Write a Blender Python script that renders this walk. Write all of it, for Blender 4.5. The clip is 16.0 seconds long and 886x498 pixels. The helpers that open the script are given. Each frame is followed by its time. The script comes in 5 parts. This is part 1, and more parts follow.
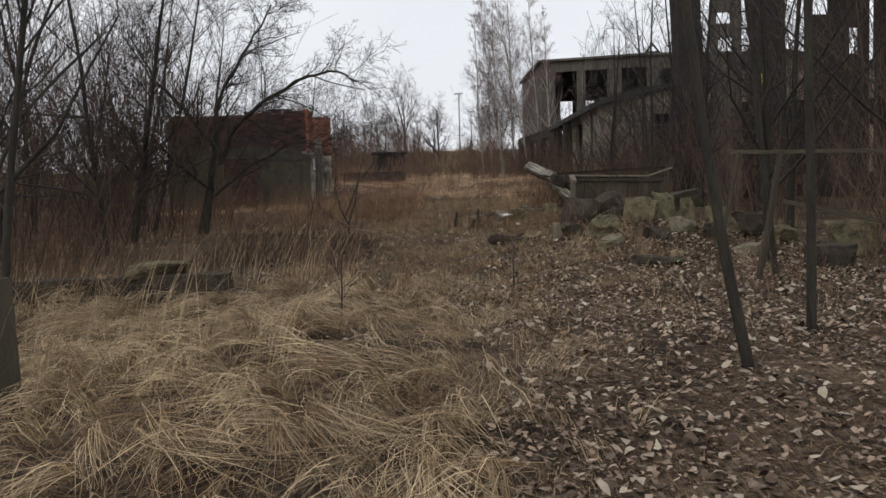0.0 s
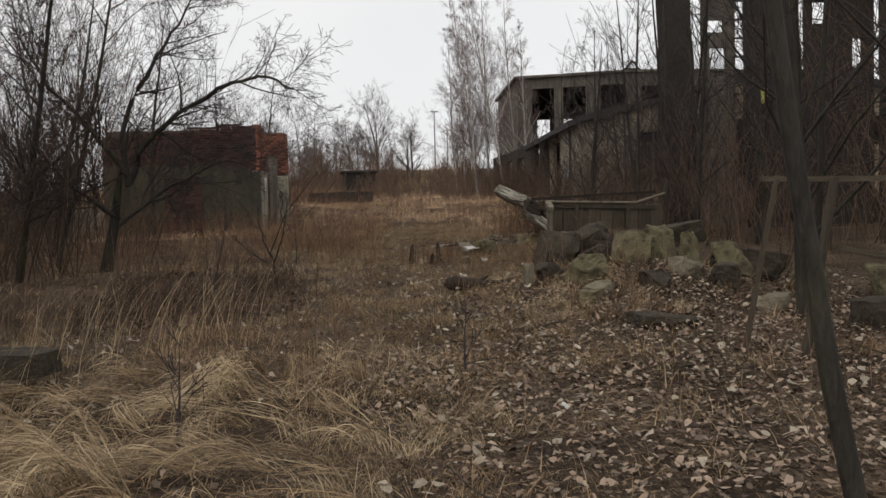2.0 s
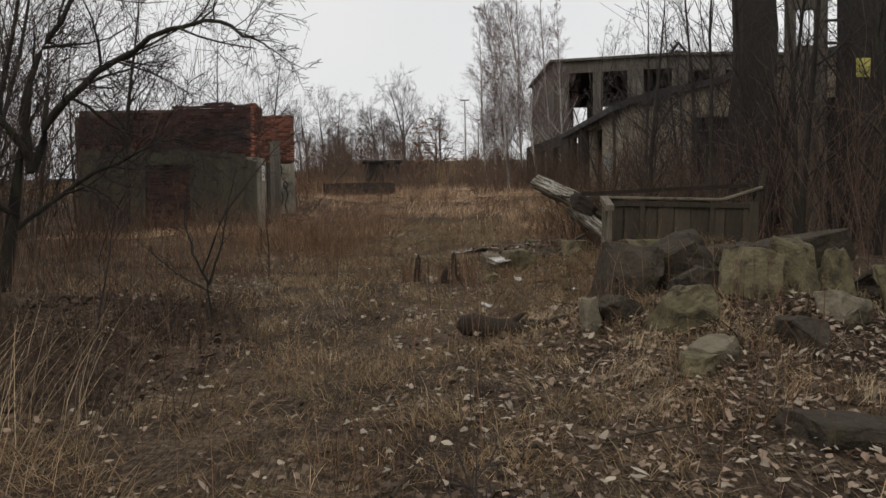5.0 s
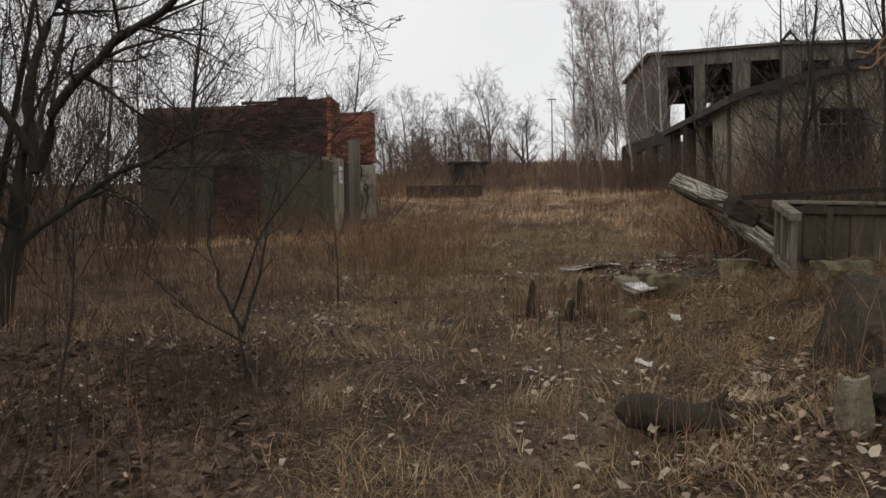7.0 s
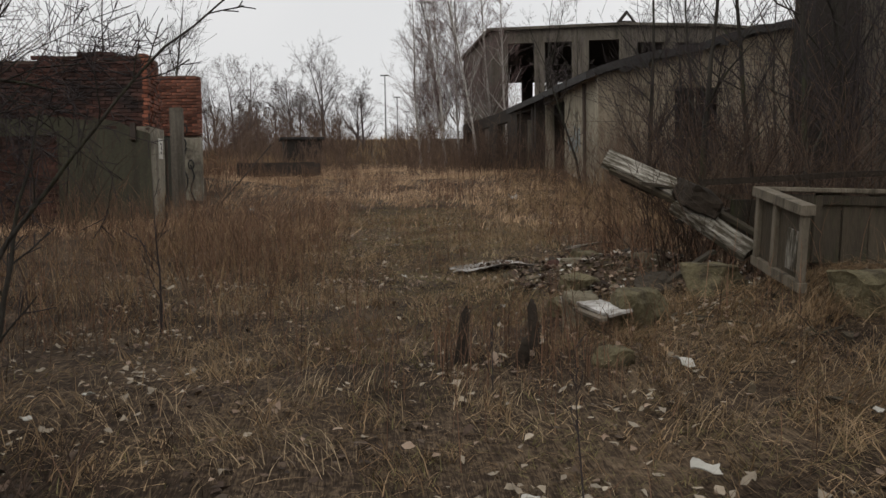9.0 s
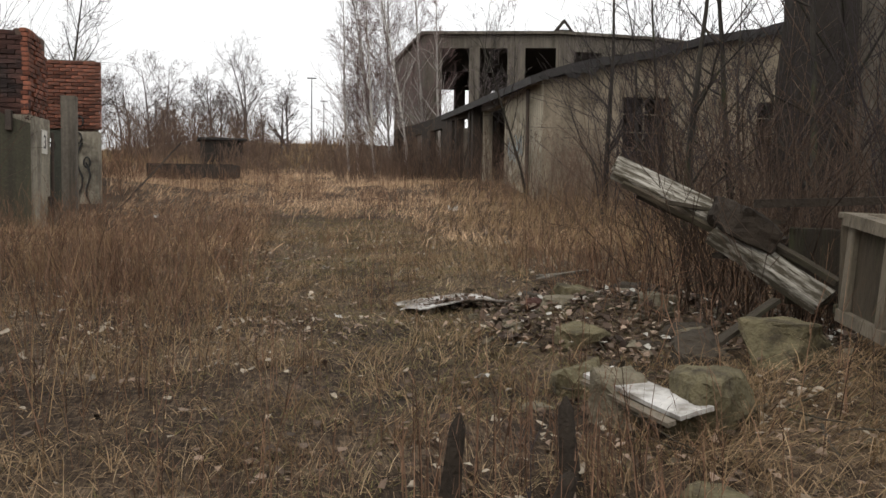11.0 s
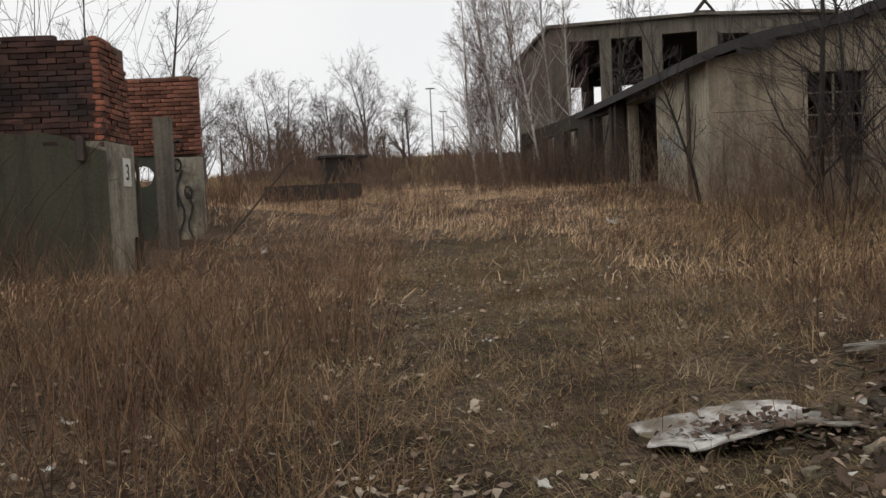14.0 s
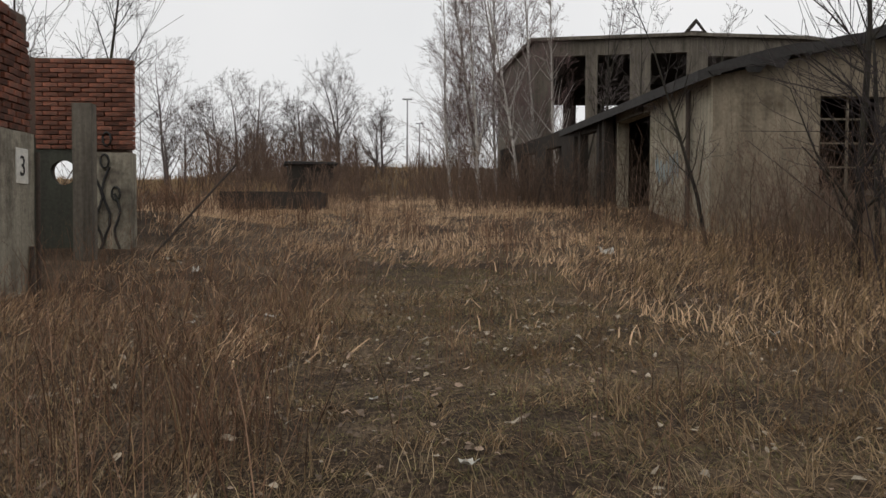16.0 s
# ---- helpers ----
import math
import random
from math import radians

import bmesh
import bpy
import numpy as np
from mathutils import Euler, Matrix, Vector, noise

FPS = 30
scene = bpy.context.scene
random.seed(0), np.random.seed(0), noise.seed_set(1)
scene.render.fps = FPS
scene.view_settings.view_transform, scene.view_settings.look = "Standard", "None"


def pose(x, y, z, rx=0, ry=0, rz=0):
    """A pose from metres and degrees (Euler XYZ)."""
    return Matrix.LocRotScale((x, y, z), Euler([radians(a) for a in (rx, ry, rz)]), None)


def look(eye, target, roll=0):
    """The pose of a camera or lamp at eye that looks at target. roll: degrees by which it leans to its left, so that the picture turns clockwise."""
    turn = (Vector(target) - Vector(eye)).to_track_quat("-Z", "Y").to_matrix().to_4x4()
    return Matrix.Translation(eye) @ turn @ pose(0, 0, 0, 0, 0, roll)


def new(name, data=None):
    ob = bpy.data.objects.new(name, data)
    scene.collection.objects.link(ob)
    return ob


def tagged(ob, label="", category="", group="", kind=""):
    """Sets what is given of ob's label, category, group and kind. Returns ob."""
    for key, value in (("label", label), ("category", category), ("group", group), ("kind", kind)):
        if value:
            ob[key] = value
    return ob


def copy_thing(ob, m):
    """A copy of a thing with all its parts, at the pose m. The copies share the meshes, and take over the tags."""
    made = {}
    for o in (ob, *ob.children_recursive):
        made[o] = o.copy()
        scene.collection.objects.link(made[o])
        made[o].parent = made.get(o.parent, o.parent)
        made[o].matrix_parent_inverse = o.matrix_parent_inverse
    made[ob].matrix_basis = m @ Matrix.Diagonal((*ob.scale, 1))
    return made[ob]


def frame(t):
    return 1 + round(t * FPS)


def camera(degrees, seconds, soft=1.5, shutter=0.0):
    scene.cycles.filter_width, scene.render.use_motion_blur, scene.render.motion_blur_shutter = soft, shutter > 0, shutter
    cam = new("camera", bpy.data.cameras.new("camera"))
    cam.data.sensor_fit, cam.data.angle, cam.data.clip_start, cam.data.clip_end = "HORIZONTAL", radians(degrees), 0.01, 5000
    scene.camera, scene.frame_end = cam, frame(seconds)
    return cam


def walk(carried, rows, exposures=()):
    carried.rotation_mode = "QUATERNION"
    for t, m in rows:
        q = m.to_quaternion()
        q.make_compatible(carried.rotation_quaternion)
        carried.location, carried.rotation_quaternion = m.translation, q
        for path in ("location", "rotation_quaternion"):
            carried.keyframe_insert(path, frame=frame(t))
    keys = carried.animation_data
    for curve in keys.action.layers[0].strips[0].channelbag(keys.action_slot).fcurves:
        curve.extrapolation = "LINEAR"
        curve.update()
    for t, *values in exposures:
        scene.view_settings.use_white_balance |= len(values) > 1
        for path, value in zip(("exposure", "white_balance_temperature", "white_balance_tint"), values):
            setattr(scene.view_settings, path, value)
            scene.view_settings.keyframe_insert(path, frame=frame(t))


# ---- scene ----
cam = camera(55.2, 16.0)
METRES, EYE, TILT, LEAN, TURN = 20.0, 1.45, 0.0, 0.0, 0.0
ROWS = [
    (0.0, 0.0, 0.0, 0.0, -0.1, -3.49, 1.61),
    (0.5, 0.0014, 0.0331, 0.0018, 2.68, -4.22, 2.43),
    (1.0, 0.0092, 0.0685, 0.0034, -0.92, -4.05, 2.43),
    (1.5, 0.0169, 0.1002, 0.0068, -0.33, -2.75, 1.99),
    (2.0, 0.0218, 0.1354, 0.0093, -1.58, -2.29, 1.41),
    (2.5, 0.0278, 0.1692, 0.0102, 0.24, -1.22, 0.87),
    (3.0, 0.0298, 0.203, 0.011, -0.18, -0.56, 0.71),
    (5.5, 0.0356, 0.3649, 0.0157, 1.2, -3.19, 1.1),
    (6.0, 0.0313, 0.399, 0.0172, 3.87, -3.23, 1.45),
    (6.5, 0.0221, 0.4299, 0.0179, 4.88, -3.19, 1.46),
    (7.0, 0.0158, 0.4632, 0.0179, 6.1, -2.56, 1.02),
    (7.5, 0.0055, 0.4961, 0.0192, 6.01, -2.79, 1.35),
    (8.0, -0.0014, 0.5305, 0.0206, 3.36, -2.99, 0.47),
    (8.5, -0.0094, 0.5651, 0.0228, -0.37, -2.14, 0.0),
    (9.0, -0.0155, 0.5936, 0.0222, -5.45, -4.22, 0.78),
    (11.5, -0.014, 0.732, 0.0254, -10.59, -3.22, -0.78),
    (12.0, -0.0127, 0.7596, 0.0288, -10.58, -1.36, -0.54),
    (12.5, -0.0166, 0.7866, 0.0314, -10.3, -1.98, -0.03),
    (13.0, -0.0178, 0.8152, 0.0318, -7.16, -3.02, 1.31),
    (13.5, -0.0196, 0.845, 0.0322, -6.75, -3.49, 2.27),
    (14.0, -0.0183, 0.874, 0.032, -2.32, -3.05, 2.6),
    (14.5, -0.0178, 0.9022, 0.0321, -1.46, -3.49, 1.88),
    (15.0, -0.0146, 0.9318, 0.0333, -1.32, -3.28, 0.87),
    (15.5, -0.0127, 0.9606, 0.0351, -1.36, -2.28, 0.12),
    (16.0, -0.0117, 0.988, 0.0365, -4.19, -2.18, -0.23),
]
walk(cam, [(t, pose(0, 0, EYE, TILT, LEAN, TURN) @ pose(METRES * x, METRES * y, METRES * z, 90 + pitch, roll, yaw)) for t, x, y, z, yaw, pitch, roll in ROWS],
     exposures=[(0.0, 0.14, 6200, 10), (0.5, -0.03, 6400, 10), (1.5, 0.19, 6500, 10), (3.0, 0.0, 6500, 10), (6.0, 0.03, 6500, 10), (7.0, 0.12, 6500, 10), (8.5, 0.06, 6500, 10), (9.0, -0.04, 6500, 10), (10.2, 0.3, 6500, 10),
                (11.2, 0.58, 6500, 10), (11.5, 0.54, 6500, 10), (12.0, 0.1, 6500, 10), (13.0, 0.03, 6500, 10), (13.5, 0.06, 6500, 10), (14.0, 0.2, 6500, 10), (14.5, 0.08, 6500, 10), (15.0, 0.25, 6500, 10), (15.5, 0.17, 6500, 10), (16.0, 0.05, 6500, 10)])

SUN_DIR = (-0.35, -0.45, 0.82)

# ---- world and light: a low overcast sky ----
world = bpy.data.worlds.new("overcast_sky")
scene.world = world
world.use_nodes = True
wn, wl = world.node_tree.nodes, world.node_tree.links
sky = wn.new("ShaderNodeTexSky")
sky.sky_type, sky.sun_disc = "NISHITA", False
sky.sun_elevation, sky.sun_rotation = radians(38), radians(218)
sky.air_density, sky.dust_density = 1.0, 4.0
grey = wn.new("ShaderNodeHueSaturation")
grey.inputs["Saturation"].default_value = 0.18
wl.new(sky.outputs[0], grey.inputs["Color"])
cloud = wn.new("ShaderNodeTexNoise")
cloud.inputs["Scale"].default_value, cloud.inputs["Detail"].default_value = 2.2, 4
tc = wn.new("ShaderNodeTexCoord")
wl.new(tc.outputs["Generated"], cloud.inputs["Vector"])
ramp = wn.new("ShaderNodeValToRGB")
ramp.color_ramp.elements[0].color, ramp.color_ramp.elements[0].position = (8.5, 8.55, 8.6, 1), 0.3
ramp.color_ramp.elements[1].color, ramp.color_ramp.elements[1].position = (9.8, 9.7, 9.65, 1), 0.75
wl.new(cloud.outputs[0], ramp.inputs[0])
mixw = wn.new("ShaderNodeMix")
mixw.data_type = "RGBA"
mixw.inputs["Factor"].default_value = 0.8
wl.new(grey.outputs[0], mixw.inputs[6])
wl.new(ramp.outputs[0], mixw.inputs[7])
bg = wn["Background"]
wl.new(mixw.outputs[2], bg.inputs["Color"])
bg.inputs["Strength"].default_value = 0.1

sun = new("sun", bpy.data.lights.new("sun", "SUN"))
sun.data.energy, sun.data.angle, sun.data.color = 0.6, radians(40), (1.0, 0.96, 0.9)
sun.matrix_world = look((0, 0, 60), (0 - SUN_DIR[0], 0 - SUN_DIR[1], 60 - SUN_DIR[2]))


# ---- materials ----
def mat(name, c1, c2, scale=4.0, rough=0.85, bump=0.3, fine=40.0, c3=None, cover=0.5, island=0.0, piece=0.0, metal=0.0, stretch=None, leafy=0.0, bdist=0.02, streak=0.0):
    """Two tones in soft patches with fine grain and relief; c3 is a third tone in blotches (moss, dirt, bare spots)."""
    m = bpy.data.materials.new(name)
    m.use_nodes = True
    n, l = m.node_tree.nodes, m.node_tree.links
    b = n["Principled BSDF"]
    b.inputs["Roughness"].default_value, b.inputs["Metallic"].default_value = rough, metal
    b.inputs["Specular IOR Level"].default_value = 0.25
    co = n.new("ShaderNodeTexCoord")
    vec = co.outputs["Object"]
    if stretch:
        mp = n.new("ShaderNodeMapping")
        mp.inputs["Scale"].default_value = stretch
        l.new(vec, mp.inputs["Vector"])
        vec = mp.outputs[0]

    def noise_at(sc, det=5, rg=0.6):
        t = n.new("ShaderNodeTexNoise")
        t.inputs["Scale"].default_value, t.inputs["Detail"].default_value, t.inputs["Roughness"].default_value = sc, det, rg
        l.new(vec, t.inputs["Vector"])
        return t.outputs[0]

    def blend(f, a, c):
        x = n.new("ShaderNodeMix")
        x.data_type = "RGBA"
        l.new(f, x.inputs["Factor"])
        for s, v in ((6, a), (7, c)):
            if isinstance(v, tuple):
                x.inputs[s].default_value = (*v, 1)
            else:
                l.new(v, x.inputs[s])
        return x.outputs[2]

    def steep(v, lo, hi):
        r = n.new("ShaderNodeMapRange")
        r.inputs["From Min"].default_value, r.inputs["From Max"].default_value = lo, hi
        l.new(v, r.inputs["Value"])
        return r.outputs[0]

    big, small = noise_at(scale), noise_at(fine, 3)
    col = blend(steep(big, 0.32, 0.68), c1, c2)
    if c3:
        col = blend(steep(noise_at(scale * 0.8 + 0.37, 6, 0.65), cover - 0.06, cover + 0.1), col, c3)
    if streak:
        sm = n.new("ShaderNodeMapping")
        sm.inputs["Scale"].default_value = (3.2, 3.2, 0.22)
        l.new(co.outputs["Object"], sm.inputs["Vector"])
        keep, vec = vec, sm.outputs[0]
        run = steep(noise_at(1.6, 6, 0.7), 0.42, 0.68)
        vec = keep
        sf = n.new("ShaderNodeMath")
        sf.operation = "MULTIPLY"
        l.new(run, sf.inputs[0])
        sf.inputs[1].default_value = streak
        col = blend(sf.outputs[0], col, (0.035, 0.03, 0.025))
    hsv = n.new("ShaderNodeHueSaturation")
    l.new(col, hsv.inputs["Color"])
    val = steep(small, 0.2, 0.8)
    sc = n.new("ShaderNodeMath")
    sc.operation = "MULTIPLY_ADD"
    l.new(val, sc.inputs[0])
    sc.inputs[1].default_value, sc.inputs[2].default_value = 0.5, 0.75
    out = sc.outputs[0]
    if island or piece:
        if island:
            g = n.new("ShaderNodeNewGeometry").outputs["Random Per Island"]
        else:
            g = n.new("ShaderNodeObjectInfo").outputs["Random"]
        a = island or piece
        s2 = n.new("ShaderNodeMath")
        s2.operation = "MULTIPLY_ADD"
        l.new(g, s2.inputs[0])
        s2.inputs[1].default_value, s2.inputs[2].default_value = 2 * a, 1 - a
        s3 = n.new("ShaderNodeMath")
        s3.operation = "MULTIPLY"
        l.new(s2.outputs[0], s3.inputs[0])
        l.new(out, s3.inputs[1])
        out = s3.outputs[0]
    l.new(out, hsv.inputs["Value"])
    l.new(hsv.outputs[0], b.inputs["Base Color"])
    if bump:
        bp = n.new("ShaderNodeBump")
        bp.inputs["Strength"].default_value, bp.inputs["Distance"].default_value = bump, bdist
        mx = n.new("ShaderNodeMath")
        mx.operation = "ADD"
        l.new(big, mx.inputs[0])
        l.new(small, mx.inputs[1])
        l.new(mx.outputs[0], bp.inputs["Height"])
        l.new(bp.outputs[0], b.inputs["Normal"])
    if leafy:
        tr = n.new("ShaderNodeBsdfTranslucent")
        l.new(hsv.outputs[0], tr.inputs["Color"])
        ms = n.new("ShaderNodeMixShader")
        ms.inputs[0].default_value = leafy
        l.new(b.outputs[0], ms.inputs[1])
        l.new(tr.outputs[0], ms.inputs[2])
        l.new(ms.outputs[0], n["Material Output"].inputs["Surface"])
    return m


def thatch(name, dark, mid, pale):
    """Earth under flattened dead grass: crossing fibres, crumbs and bare patches."""
    m = bpy.data.materials.new(name)
    m.use_nodes = True
    n, l = m.node_tree.nodes, m.node_tree.links
    b = n["Principled BSDF"]
    b.inputs["Roughness"].default_value, b.inputs["Specular IOR Level"].default_value = 0.95, 0.15
    co = n.new("ShaderNodeTexCoord").outputs["Object"]

    def fibre(turn, sx, sy):
        mp = n.new("ShaderNodeMapping")
        mp.inputs["Rotation"].default_value, mp.inputs["Scale"].default_value = (0, 0, turn), (sx, sy, 3)
        l.new(co, mp.inputs["Vector"])
        t = n.new("ShaderNodeTexNoise")
        t.inputs["Scale"].default_value, t.inputs["Detail"].default_value, t.inputs["Distortion"].default_value = 1.0, 4, 0.6
        l.new(mp.outputs[0], t.inputs["Vector"])
        return t.outputs[0]

    def mathop(op, p, q):
        k = n.new("ShaderNodeMath")
        k.operation = op
        for s, v in ((0, p), (1, q)):
            if isinstance(v, float):
                k.inputs[s].default_value = v
            else:
                l.new(v, k.inputs[s])
        return k.outputs[0]

    top = mathop("MAXIMUM", fibre(0.4, 95, 9), mathop("MAXIMUM", fibre(1.5, 90, 10), fibre(2.5, 105, 8)))
    patch = fibre(0.0, 0.9, 0.9)
    crumb = fibre(0.2, 22, 22)
    v = mathop("ADD", mathop("MULTIPLY", top, 0.7), mathop("ADD", mathop("MULTIPLY", patch, 0.45), mathop("MULTIPLY", crumb, 0.45)))
    r = n.new("ShaderNodeValToRGB")
    e = r.color_ramp.elements
    e[0].position, e[0].color = 0.66, (*dark, 1)
    e[1].position, e[1].color = 1.0, (*pale, 1)
    k = e.new(0.84)
    k.color = (*mid, 1)
    l.new(v, r.inputs[0])
    l.new(r.outputs[0], b.inputs["Base Color"])
    bp = n.new("ShaderNodeBump")
    bp.inputs["Strength"].default_value, bp.inputs["Distance"].default_value = 1.0, 0.04
    l.new(v, bp.inputs["Height"])
    l.new(bp.outputs[0], b.inputs["Normal"])
    return m


M_SOIL = thatch("thatch_soil", (0.013, 0.009, 0.006), (0.060, 0.041, 0.027), (0.190, 0.137, 0.088))
M_PIER = mat("limewashed_plaster", (0.37, 0.335, 0.26), (0.27, 0.24, 0.185), 1.9, 0.9, 0.7, 20, c3=(0.135, 0.115, 0.09), cover=0.54, streak=0.5)
M_STRAW = mat("straw", (0.530, 0.412, 0.258), (0.235, 0.162, 0.094), 2.4, 0.7, 0, 9, island=0.6, leafy=0.2)
M_DRY = mat("dry_grass", (0.355, 0.252, 0.148), (0.150, 0.094, 0.050), 1.1, 0.8, 0, 6, island=0.68, leafy=0.2)
M_GREEN = mat("faded_green_grass", (0.205, 0.172, 0.082), (0.150, 0.130, 0.056), 0.7, 0.8, 0, 6, island=0.4, leafy=0.2)
M_TAN = mat("tan_grass", (0.634, 0.446, 0.279), (0.427, 0.281, 0.174), 0.35, 0.8, 0, 5, island=0.45, leafy=0.2)
M_RUST = mat("rusty_weeds", (0.105, 0.058, 0.036), (0.205, 0.122, 0.076), 0.9, 0.85, 0, 6, island=0.7)
M_REED = mat("pale_stalks", (0.326, 0.227, 0.118), (0.227, 0.143, 0.076), 0.6, 0.8, 0, 6, island=0.4)
M_LEAF = mat("fallen_leaf", (0.285, 0.215, 0.160), (0.165, 0.112, 0.078), 1.6, 0.75, 0.2, 30, island=0.7, leafy=0.1)
M_DARKLEAF = mat("rotting_leaf", (0.105, 0.070, 0.049), (0.055, 0.037, 0.027), 1.5, 0.8, 0.2, 30, island=0.6)
M_PALELEAF = mat("pale_leaf", (0.350, 0.302, 0.231), (0.283, 0.231, 0.170), 2.0, 0.7, 0.2, 30, island=0.3)
M_BARK = mat("bark", (0.021, 0.018, 0.015), (0.050, 0.043, 0.034), 6.0, 0.9, 1.0, 40, c3=(0.05, 0.052, 0.026), cover=0.6, stretch=(1, 1, 0.22), bdist=0.03)
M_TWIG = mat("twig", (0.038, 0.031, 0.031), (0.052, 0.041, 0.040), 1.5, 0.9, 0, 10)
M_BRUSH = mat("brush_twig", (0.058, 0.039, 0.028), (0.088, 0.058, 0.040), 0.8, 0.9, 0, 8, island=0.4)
# Paler, greyer copy of the twig tone; distance haze put into colour.
M_HAZETWIG = mat("hazed_far_twig", (0.111, 0.092, 0.087), (0.138, 0.112, 0.104), 0.6, 0.9, 0, 5)
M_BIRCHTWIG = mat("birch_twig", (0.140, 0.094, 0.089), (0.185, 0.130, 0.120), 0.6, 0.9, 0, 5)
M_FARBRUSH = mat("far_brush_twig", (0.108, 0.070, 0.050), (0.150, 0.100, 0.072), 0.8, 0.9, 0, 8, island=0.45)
M_PLATE = mat("white_enamel", (0.72, 0.7, 0.64), (0.6, 0.57, 0.5), 4, 0.5, 0.2, 20, c3=(0.3, 0.26, 0.2), cover=0.68)
M_BIRCH = mat("birch_bark", (0.470, 0.435, 0.400), (0.330, 0.300, 0.270), 2.5, 0.7, 0.4, 18, c3=(0.066, 0.056, 0.049), cover=0.6, stretch=(1.300, 1.300, 2.860))
M_BRICK = mat("brick_red", (0.270, 0.100, 0.060), (0.205, 0.074, 0.046), 2.2, 0.9, 0.6, 45, c3=(0.110, 0.058, 0.043), cover=0.50, piece=0.5)
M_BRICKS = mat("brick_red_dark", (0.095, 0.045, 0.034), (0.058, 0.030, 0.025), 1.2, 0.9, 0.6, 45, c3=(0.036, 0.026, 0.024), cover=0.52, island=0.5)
M_MORTAR = mat("mortar", (0.125, 0.090, 0.070), (0.088, 0.060, 0.047), 3, 0.95, 0.5, 40)
M_PLASTER = mat("grey_plaster", (0.081, 0.077, 0.052), (0.063, 0.059, 0.040), 0.8, 0.9, 0.4, 22, c3=(0.044, 0.042, 0.027), cover=0.62, streak=0.5)
M_PALE = mat("pale_plaster", (0.400, 0.355, 0.270), (0.300, 0.262, 0.196), 1.2, 0.9, 0.5, 20, c3=(0.183, 0.158, 0.107), cover=0.57, streak=0.55)
# Stained plaster, darkened against M_PALE: tree shade put into the base colour.
M_SHADEPL = mat("tree_shaded_plaster", (0.290, 0.242, 0.178), (0.215, 0.176, 0.126), 0.6, 0.9, 0.5, 14, c3=(0.116, 0.094, 0.064), cover=0.57, streak=0.4)
M_CONC = mat("concrete", (0.176, 0.154, 0.124), (0.128, 0.111, 0.088), 0.7, 0.9, 0.5, 16, c3=(0.081, 0.072, 0.055), cover=0.58, streak=0.75)
# Near black: dark concrete, and interior walls with their shade in the colour.
M_DARKSHADE = mat("dark_shaded_concrete", (0.026, 0.022, 0.018), (0.040, 0.033, 0.027), 0.9, 0.9, 0.5, 16, streak=0.6)
M_ROOF = mat("tar_roof", (0.033, 0.031, 0.030), (0.048, 0.045, 0.042), 1.0, 0.85, 0.5, 12)
M_MOSS = mat("dark_lump", (0.060, 0.048, 0.035), (0.034, 0.027, 0.019), 5, 0.95, 0.9, 26, c3=(0.052, 0.046, 0.022), cover=0.6, bdist=0.03)
M_YMOSS = mat("yellow_moss_stone", (0.160, 0.136, 0.080), (0.092, 0.080, 0.044), 7, 0.95, 0.9, 30, c3=(0.050, 0.040, 0.026), cover=0.54, bdist=0.03)
M_STONE = mat("broken_concrete", (0.190, 0.165, 0.118), (0.128, 0.110, 0.076), 4, 0.95, 0.7, 30, c3=(0.062, 0.054, 0.036), cover=0.58, bdist=0.03)
M_WOOD = mat("weathered_wood", (0.082, 0.066, 0.046), (0.050, 0.040, 0.028), 4, 0.85, 0.8, 28, c3=(0.060, 0.060, 0.030), cover=0.57, stretch=(2.5, 2.5, 0.4), piece=0.3, streak=0.5)
M_PALEW = mat("pale_weathered_wood", (0.2, 0.17, 0.13), (0.13, 0.11, 0.08), 4, 0.85, 0.8, 30, c3=(0.07, 0.06, 0.045), cover=0.6, stretch=(2.5, 2.5, 0.6))
M_PAINTW = mat("peeling_white_wood", (0.470, 0.440, 0.380), (0.290, 0.265, 0.215), 7, 0.8, 0.9, 34, c3=(0.070, 0.058, 0.038), cover=0.45, stretch=(3.2, 3.2, 0.7), bdist=0.03, piece=0.2)
M_ROT = mat("rotten_wood", (0.026, 0.020, 0.015), (0.041, 0.031, 0.022), 5, 0.95, 0.9, 30)
M_SHEET = mat("white_board", (0.558, 0.540, 0.513), (0.468, 0.450, 0.414), 3, 0.6, 0.3, 20, c3=(0.144, 0.122, 0.095), cover=0.48)
M_PAPER = mat("white_scrap", (0.495, 0.480, 0.432), (0.375, 0.352, 0.302), 5, 0.7, 0.3, 20)
M_STEEL = mat("rusty_steel", (0.052, 0.042, 0.036), (0.077, 0.056, 0.043), 3, 0.7, 0.4, 30)
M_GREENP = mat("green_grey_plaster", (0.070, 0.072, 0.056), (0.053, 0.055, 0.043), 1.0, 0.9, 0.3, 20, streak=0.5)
M_INK = mat("black_paint", (0.03, 0.03, 0.03), (0.045, 0.043, 0.04), 6, 0.7, 0.1, 30)
M_BLUE = mat("faded_blue_paint", (0.24, 0.29, 0.3), (0.28, 0.31, 0.3), 5, 0.9, 0.1, 30)
M_POLE = mat("galvanised_pole", (0.240, 0.240, 0.240), (0.288, 0.288, 0.288), 2, 0.5, 0.1, 20, metal=0.6)
M_ROAD = mat("asphalt", (0.06, 0.058, 0.055), (0.075, 0.072, 0.068), 0.5, 0.9, 0.3, 30)
M_CHIPS = mat("rubble_chips", (0.079, 0.066, 0.046), (0.144, 0.119, 0.081), 3, 0.95, 0.6, 30, c3=(0.108, 0.046, 0.024), cover=0.62, island=0.5)
